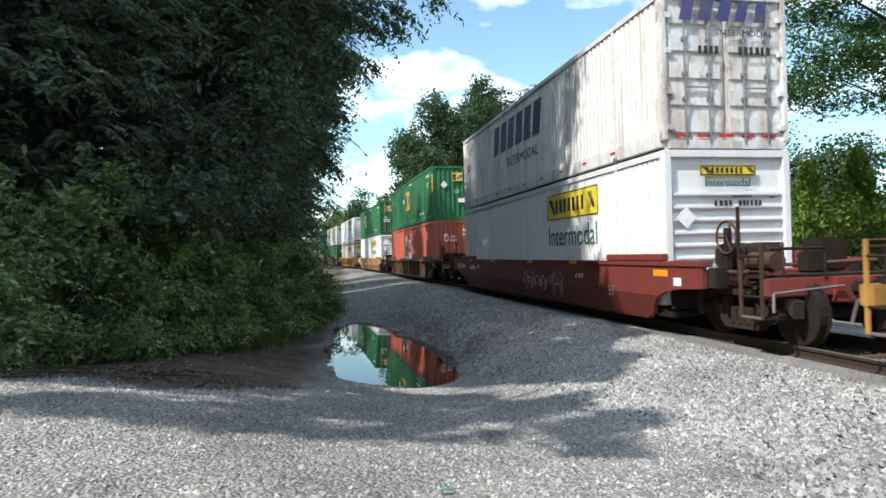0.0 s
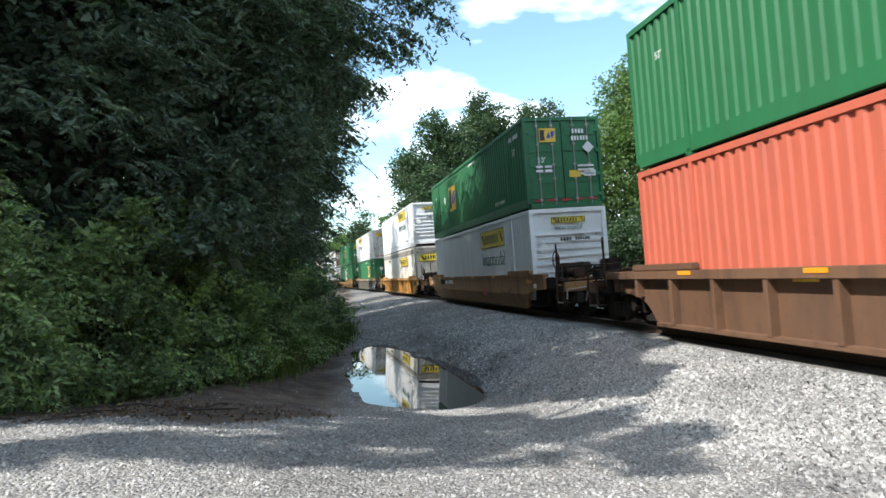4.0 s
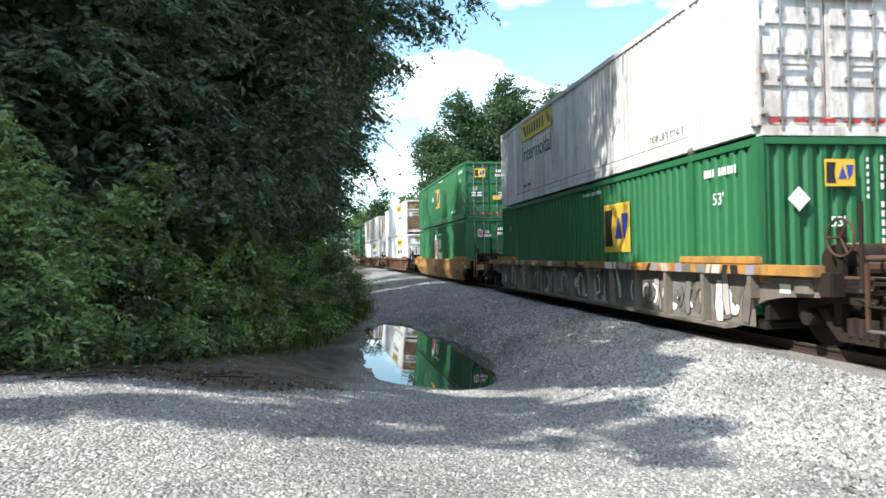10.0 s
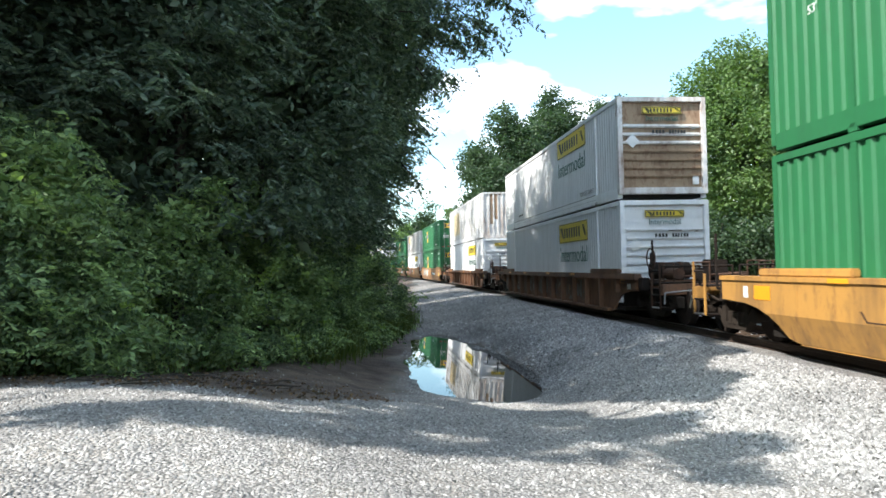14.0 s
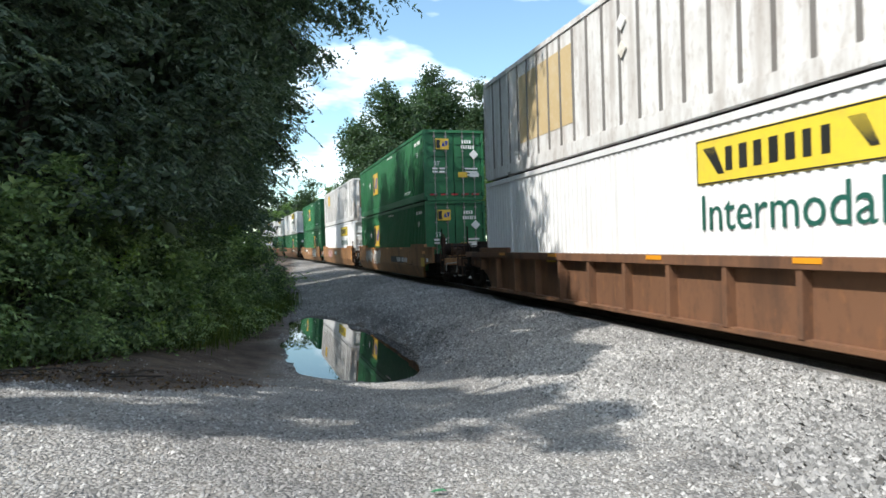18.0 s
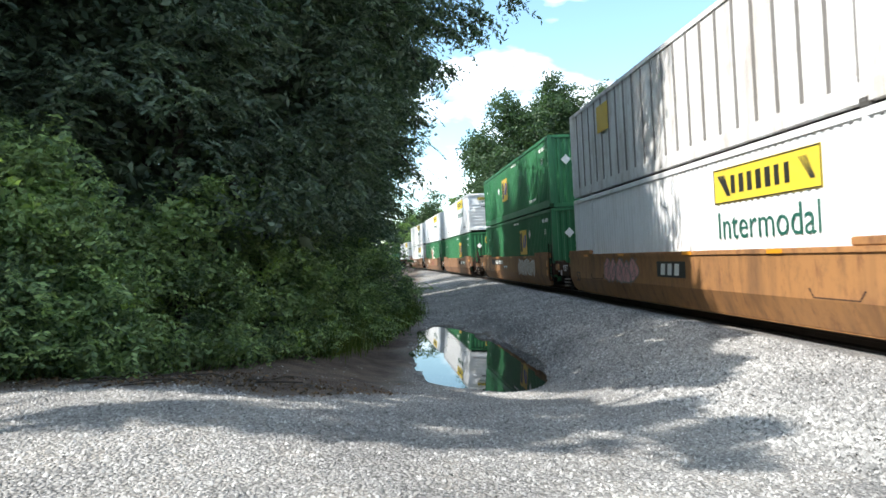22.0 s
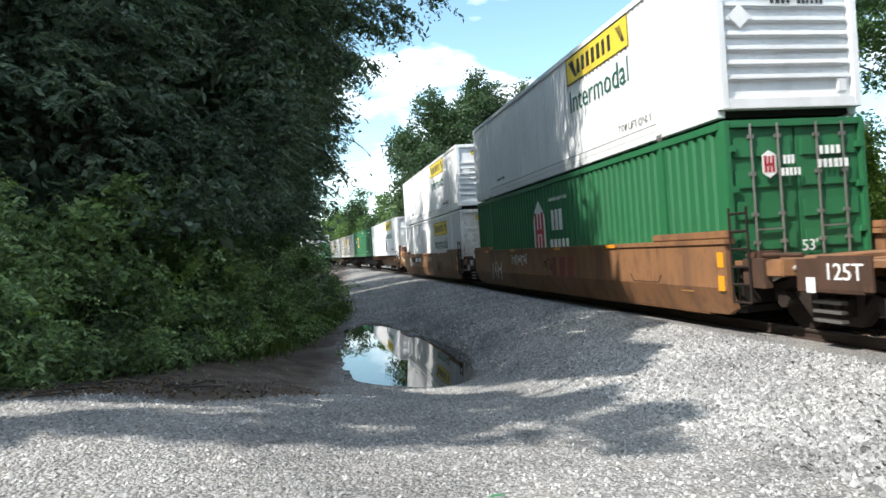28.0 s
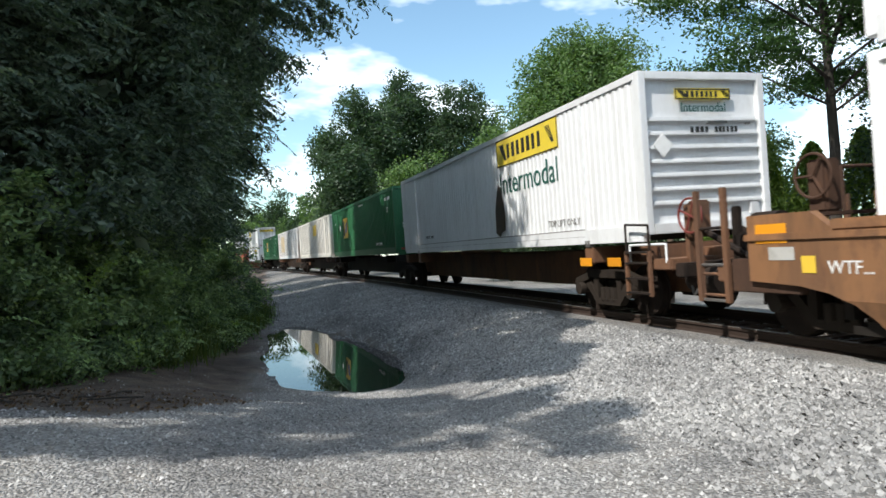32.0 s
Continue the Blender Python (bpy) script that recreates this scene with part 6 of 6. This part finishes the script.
load(175.5, banner(), container(M_WHITE_DIRTY, "posts", "panels", LBL["post"], sign_kind="patch"), well_car(M_BROWN, "ribbed", label="rust-brown ribbed well car with a tan panel", seed=8, marks=[("panel", -8.3, .86, .5, .14, M_SIGN), ("panel", 3.4, 1.01, .5, .08, M_SIGN)]))
B3 = "brown smooth-sided articulated well car unit, rust-worn paint"
load(199.15, square_box("doors", 2), square_box("doors", 1), well_car(M_TAN, "smooth", "full", "joint", B3, zt=1.38, seed=9, marks=[("panel", -3.15, .68, 2.8, .28, M_INK), ("number", -3.5, .72, 2.2, .2, M_LETTER), ("blob", 4.6, .36, 2.2, .8, M_SILVER), ("blob", 2.1, .36, 1.9, .85, M_LETTER), ("53", 7.3, .5, 1, .42, M_INK), ("panel", -8.0, .6, .6, .36, M_SIGN)]), shift=-.25)
pj = container(M_WHITE_DIRTY, "posts", "panels", LBL["post"])
flat(pj, "sign_panel", [rect(-.5, .5, 0, .8)], SIDE, (-HALF - .012, 4.6, 1.75), M_SIGN)
load(218.61, banner(), pj, well_car(M_TAN, "smooth", "joint", "joint", B3, zt=1.38, seed=10, marks=[("panel", -.1, .8, 1.5, .36, M_INK), ("bars", -.1, .85, 1.1, .26, M_LETTER), ("blob", 3.2, .34, 2.6, .8, painted("pink_spray", (0.62, 0.3, 0.28), (0.5, 0.2, 0.18), .3)), ("53", 7.2, .5, 1, .45, M_INK)]))
load(237.96, square_box("corr", 3), square_box("corr", 2, 1.3), well_car(M_TAN, "smooth", "joint", "full", B3 + ", white scrawl", zt=1.38, seed=11, marks=[("blob", -4.3, .42, 3.3, .85, M_LETTER), ("number", 1.0, .8, 1.0, .1, M_LETTER), ("panel", 3.55, .94, 2.8, .3, M_INK), ("number", 3.2, .98, 2.2, .2, M_LETTER), ("53", 7.3, .5, 1, .5, M_INK)]), shift=.25)
load(261.46, square_box("corr", 1), banner(up=True), well_car(M_UMBER, "smooth", "full", "joint", B3, zt=1.38, seed=12, marks=[("panel", -4.0, .86, 2.9, .3, M_TRUCK), ("number", -4.3, .9, 2.2, .22, M_LETTER)]), shift=-.25)
load(280.76, container(M_GREEN, "corr", "doors", LBL["shield_green"], 0.27, 0.04, "shield", 2, .95), banner(up=True), well_car(M_UMBER, "smooth", "joint", "joint", B3 + ", white scrawl", zt=1.38, seed=13, marks=[("scrawl", 2.4, .86, 1.6, .36, M_LETTER), ("bars", -1.3, .62, 1.7, .5, M_MAROON), ("scrawl", 5.0, .36, 1.3, .6, M_LETTER), ("C", 1.0, .7, 1, .3, M_INK), ("scrawl", -.1, .7, .7, .4, M_DARK)]))
load(300.15, banner(dirty=True), banner(up=True), well_car(M_UMBER, "smooth", "joint", "stub", B3, zt=1.38, seed=14, marks=[("panel", 3.1, .86, 2.7, .3, M_TRUCK), ("number", 2.8, .9, 2.1, .22, M_LETTER), ("B", 1.05, .88, 1, .32, M_INK), ("WTF...", 8.0, .9, 1, .21, M_LETTER), ("blob", 5.15, .5, 1.15, .62, M_SILVER), ("scrawl", -1.6, .86, .9, .34, M_LETTER), ("scrawl", -4.2, .3, 1.2, .8, M_DARK)]), shift=.25)
SP = "dark rusty spine car unit carrying one container"
tail = banner(up=True)
flat(tail, "graffiti", [[(-.3, 0), (-.05, -.1), (.1, .02), (.3, .05), (.34, .5), (.2, 1.0), (.05, 1.25), (-.1, 1.05), (-.28, .6)]], SIDE, (-HALF - .03, -1.9, .45), M_BLACK, "dark sprayed figure shape")
load(320.44, None, tail, spine_car(M_BROWN, "full", "joint", SP, 1), 1.3)
load(338.10, None, square_box("doors", 1, 3.5), spine_car(M_DARK, "joint", "joint", SP, 2), 1.3)
cream = container(M_CREAM, "posts", "panels", "cream panelled container with a yellow square on its side")
flat(cream, "sign_panel", [rect(-.8, .8, 0, .8)], SIDE, (-HALF - .012, -1.5, 1.7), M_SIGN)
load(355.75, None, cream, spine_car(M_TRUCK, "joint", "joint", SP, 3), 1.3)
load(373.40, None, container(M_WHITE_DIRTY, "posts", "panels", LBL["post"], sign_kind="patch"), spine_car(M_BROWN, "joint", "joint", SP, 4), 1.3)
load(391.05, None, square_box("doors", 2), spine_car(M_DARK, "joint", "full", SP, 5), 1.3)
load(413.75, banner(), banner("doors"), well_car(M_BROWN, "ribbed", label="rust-brown ribbed well car", seed=15))
load(437.75, container(M_ORANGE, "corr", "corr", LBL["shield_orange"], 0.27, 0.04, "shield", 2, 1.7), banner(), well_car(M_TAN, "smooth", label="faded ochre smooth-sided well car", seed=16))

# ---- track ----
S0, S1 = -60.0, 330.0
trk = empty("railway_track", Matrix(), "single railway track with rusty rails on wooden ties", "track", kind="structure")
PROFILE = [(-.075, -.17), (.075, -.17), (.075, -.155), (.012, -.13), (.012, -.05), (.036, -.04), (.036, -.004), (.028, 0), (-.028, 0), (-.036, -.004), (-.036, -.04), (-.012, -.05), (-.012, -.13), (-.075, -.155)]
for lat in (-.7525, .7525):
    vs, fs, mi = [], [], []
    ss = list(np.arange(S0, 60, 2.0)) + list(np.arange(60, S1 + 1, 6.0))
    n = len(PROFILE)
    for s in ss:
        vs += [tuple(on_track(s, lat + u, v)) for u, v in PROFILE]
    for i in range(len(ss) - 1):
        for j in range(n):
            fs.append((i * n + j, i * n + (j + 1) % n, (i + 1) * n + (j + 1) % n, (i + 1) * n + j))
            mi.append(1 if 6 <= j <= 8 else 0)
    raw("rail", vs, fs, [M_RAILSIDE, M_STEEL], trk, "", mi)
tb = bmesh.new()
box(tb, -1.3, 1.3, -.115, .115, -.36, -.175, bev=0.012)
tie_me = bpy.data.meshes.new("tie")
tb.to_mesh(tie_me)
tb.free()
tie_me.materials.append(M_TIE)
for i in range(150):
    s = -6 + i * 0.5
    x, y, a = track(s)
    t = new("tie", tie_me)
    t.parent = trk
    t.matrix_local = pose(x + RNG.normal(0, .02), y, RAIL_Z, 0, -CANT + RNG.normal(0, .3), math.degrees(a) + RNG.normal(0, .7))

# ---- loose stone on the gravel ----
def stones(name, pts, size, label):
    """Crushed stones: jittered octahedra, joined into one mesh."""
    n = len(pts)
    base = np.array([(1, 0, 0), (0, 1, 0), (-1, 0, 0), (0, -1, 0), (0, 0, .6)])
    base[:4, 2] = -.35
    v = base[None] * RNG.uniform(.55, 1.2, (n, 5, 1)) + RNG.normal(0, .16, (n, 5, 3))
    a = RNG.uniform(0, 6.28, n)
    c, s = np.cos(a)[:, None], np.sin(a)[:, None]
    t = RNG.normal(0, .5, (n, 1))
    x = v[..., 0] * c - v[..., 1] * s
    y = v[..., 0] * s + v[..., 1] * c
    z = v[..., 2] + x * t
    sz = (size * np.minimum(RNG.lognormal(0, .35, n), 1.8))[:, None]
    v = np.stack([x * sz, y * sz, z * sz], 2) + np.asarray(pts)[:, None, :]
    f = np.array([(0, 1, 4), (1, 2, 4), (2, 3, 4), (3, 0, 4)])
    me = bpy.data.meshes.new(name)
    me.vertices.add(5 * n)
    me.vertices.foreach_set("co", v.ravel())
    me.loops.add(12 * n)
    me.loops.foreach_set("vertex_index", (np.arange(n)[:, None, None] * 5 + f[None]).ravel().astype(np.int32))
    me.polygons.add(4 * n)
    me.polygons.foreach_set("loop_start", (np.arange(4 * n) * 3).astype(np.int32))
    me.materials.append(M_STONE)
    me.update()
    me.validate()
    return tagged(new(name, me), label, "gravel", kind="stuff")


def scatter(n, x0, x1, y0, y1, keep):
    out = []
    while len(out) < n:
        x, y = RNG.uniform(x0, x1), y0 + (y1 - y0) * RNG.uniform(0, 1) ** 1.5
        if keep(x, y):
            out.append((x, y, ground_z(x, y) + .004))
    return out


def on_gravel(x, y):
    cx = track(y)[0]
    d = cx - x
    if d < 1.6 or (puddle_q(x, y) < 1.6 and ground_z(x, y) < 0.002):
        return False
    if RNG.uniform() < 0.97 * smooth(0.15, 0.7, soil_at(x, y)):
        return False
    return RNG.uniform() < 0.55 + 0.45 * smooth(5.5, 3.0, d)


stones("loose_gravel", scatter(82000, -6, 7, 1.0, 14, lambda x, y: RNG.uniform() < smooth(0.8, 2.6, y) and on_gravel(x, y)), .0138, "loose grey crushed stones on the gravel apron")
stones("loose_gravel", scatter(36000, 1.2, 7, 2.2, 20, lambda x, y: 1.5 < track(y)[0] - x < 4.8 and RNG.uniform() < smooth(2.2, 3.6, y) * smooth(1.2, 2.4, x)), .026, "coarse grey ballast stones on the track shoulder")
stones("loose_gravel", scatter(22000, -1.0, 7, 13, 42, lambda x, y: 1.5 < track(y)[0] - x < 8.0 and ground_z(x, y) > 0.01 and x > -0.1 + 0.02 * (y - 13) + 0.5 * noise.noise(Vector((x, y * 0.6, 8)))), .034, "coarse grey stones on the far track shoulder")
stones("ballast", [tuple(on_track(s, u, -.21 + .02 * RNG.uniform())) for s, u in zip(RNG.uniform(4, 45, 9000), RNG.uniform(-1.9, 1.9, 9000))], .028, "grey ballast stones between and beside the ties")

# ---- pole beyond the track ----
pole = empty("utility_pole", Matrix.Translation((10.9, 16.6, ground_z(10.9, 16.6) - 0.1)), "short weathered wooden pole beyond the track", "pole")
trunk("post", [(0, 0, 0), (.02, 0, 2.6), (.05, 0, 4.3)], [.09, .085, .075], M_POLE, pole)

# ---- small things on the ground ----
lv = [(.85 + u, 3.62 + v, ground_z(.85 + u, 3.62 + v) + .02 + w) for u, v, w in ((-.045, 0, 0), (-.014, .018, .01), (.032, .012, .014), (.055, -.008, .004), (.02, -.02, .012), (-.02, -.016, .006))]
tagged(raw("fallen_leaf", lv, [(0, 1, 4, 5), (1, 2, 3, 4)], M_GREEN), "curled green leaf lying on the gravel", "leaf")
lit = []
while len(lit) < 1500:
    x, y = RNG.uniform(-7, -0.2), RNG.normal(8.2, 1.2)
    if y > 6.0 and soil_at(x, y) > 0.3:
        lit.append((x, y, ground_z(x, y) + .012))
tagged(leaves("leaf_litter", lit, .05, M_LITTER, droop=0.0, aspect=.6), "dry brown leaf litter on the soil", "leaves", kind="stuff")
for i in range(22):
    x, y = RNG.uniform(-4, -1.3), RNG.uniform(7.3, 8.9)
    a, L = RNG.uniform(0, 6.28), RNG.uniform(.25, .7)
    z = ground_z(x, y) + .015
    tagged(obj("twig", rods(((x, y, z), (x + L * .6 * math.cos(a), y + L * .6 * math.sin(a), z + .03)), ((x + L * .6 * math.cos(a), y + L * .6 * math.sin(a), z + .03), (x + L * math.cos(a + .3), y + L * math.sin(a + .3), z + .01)), r=.009, seg=6), M_BARK), "bare brown twig lying on the soil", "twig", "fallen twigs")


# ---- movement ----
def car_pose(s, h):
    x, y, a = track(s)
    return pose(x, y, RAIL_Z, 0, -CANT, math.degrees(a)) @ Matrix.Translation((0, 0, h))


def motions():
    for ob, s, h in MOVERS:
        walk(ob, [(t, car_pose(s - run(t), h)) for t in range(0, 33, 2)])
    # wheels roll while they are near enough to be seen turning
    where = {ob: s for ob, s, h in MOVERS}
    for w, y, base in ROLLERS:
        s = where[w.parent.parent] + y
        near = [k * 0.1 for k in range(321) if -4.0 < s - run(k * 0.1) < 45.0]
        t0, t1 = (near[0], near[-1]) if near else (1.0, 0.0)
        rows = [(0.0, base)]
        if t1 > t0:
            f0, f1 = math.ceil(t0 * FPS) + 1, math.floor(t1 * FPS)
            rows += [(f / FPS, base @ Matrix.Rotation((run(f / FPS) - run(f0 / FPS)) / 0.46, 4, "X")) for f in range(f0, f1 + 1) if f > 0]
            if rows[-1][0] < 31.9:
                rows.append((32.0, rows[-1][1]))
        else:
            rows.append((32.0, base))
        walk(w, rows)


motions()
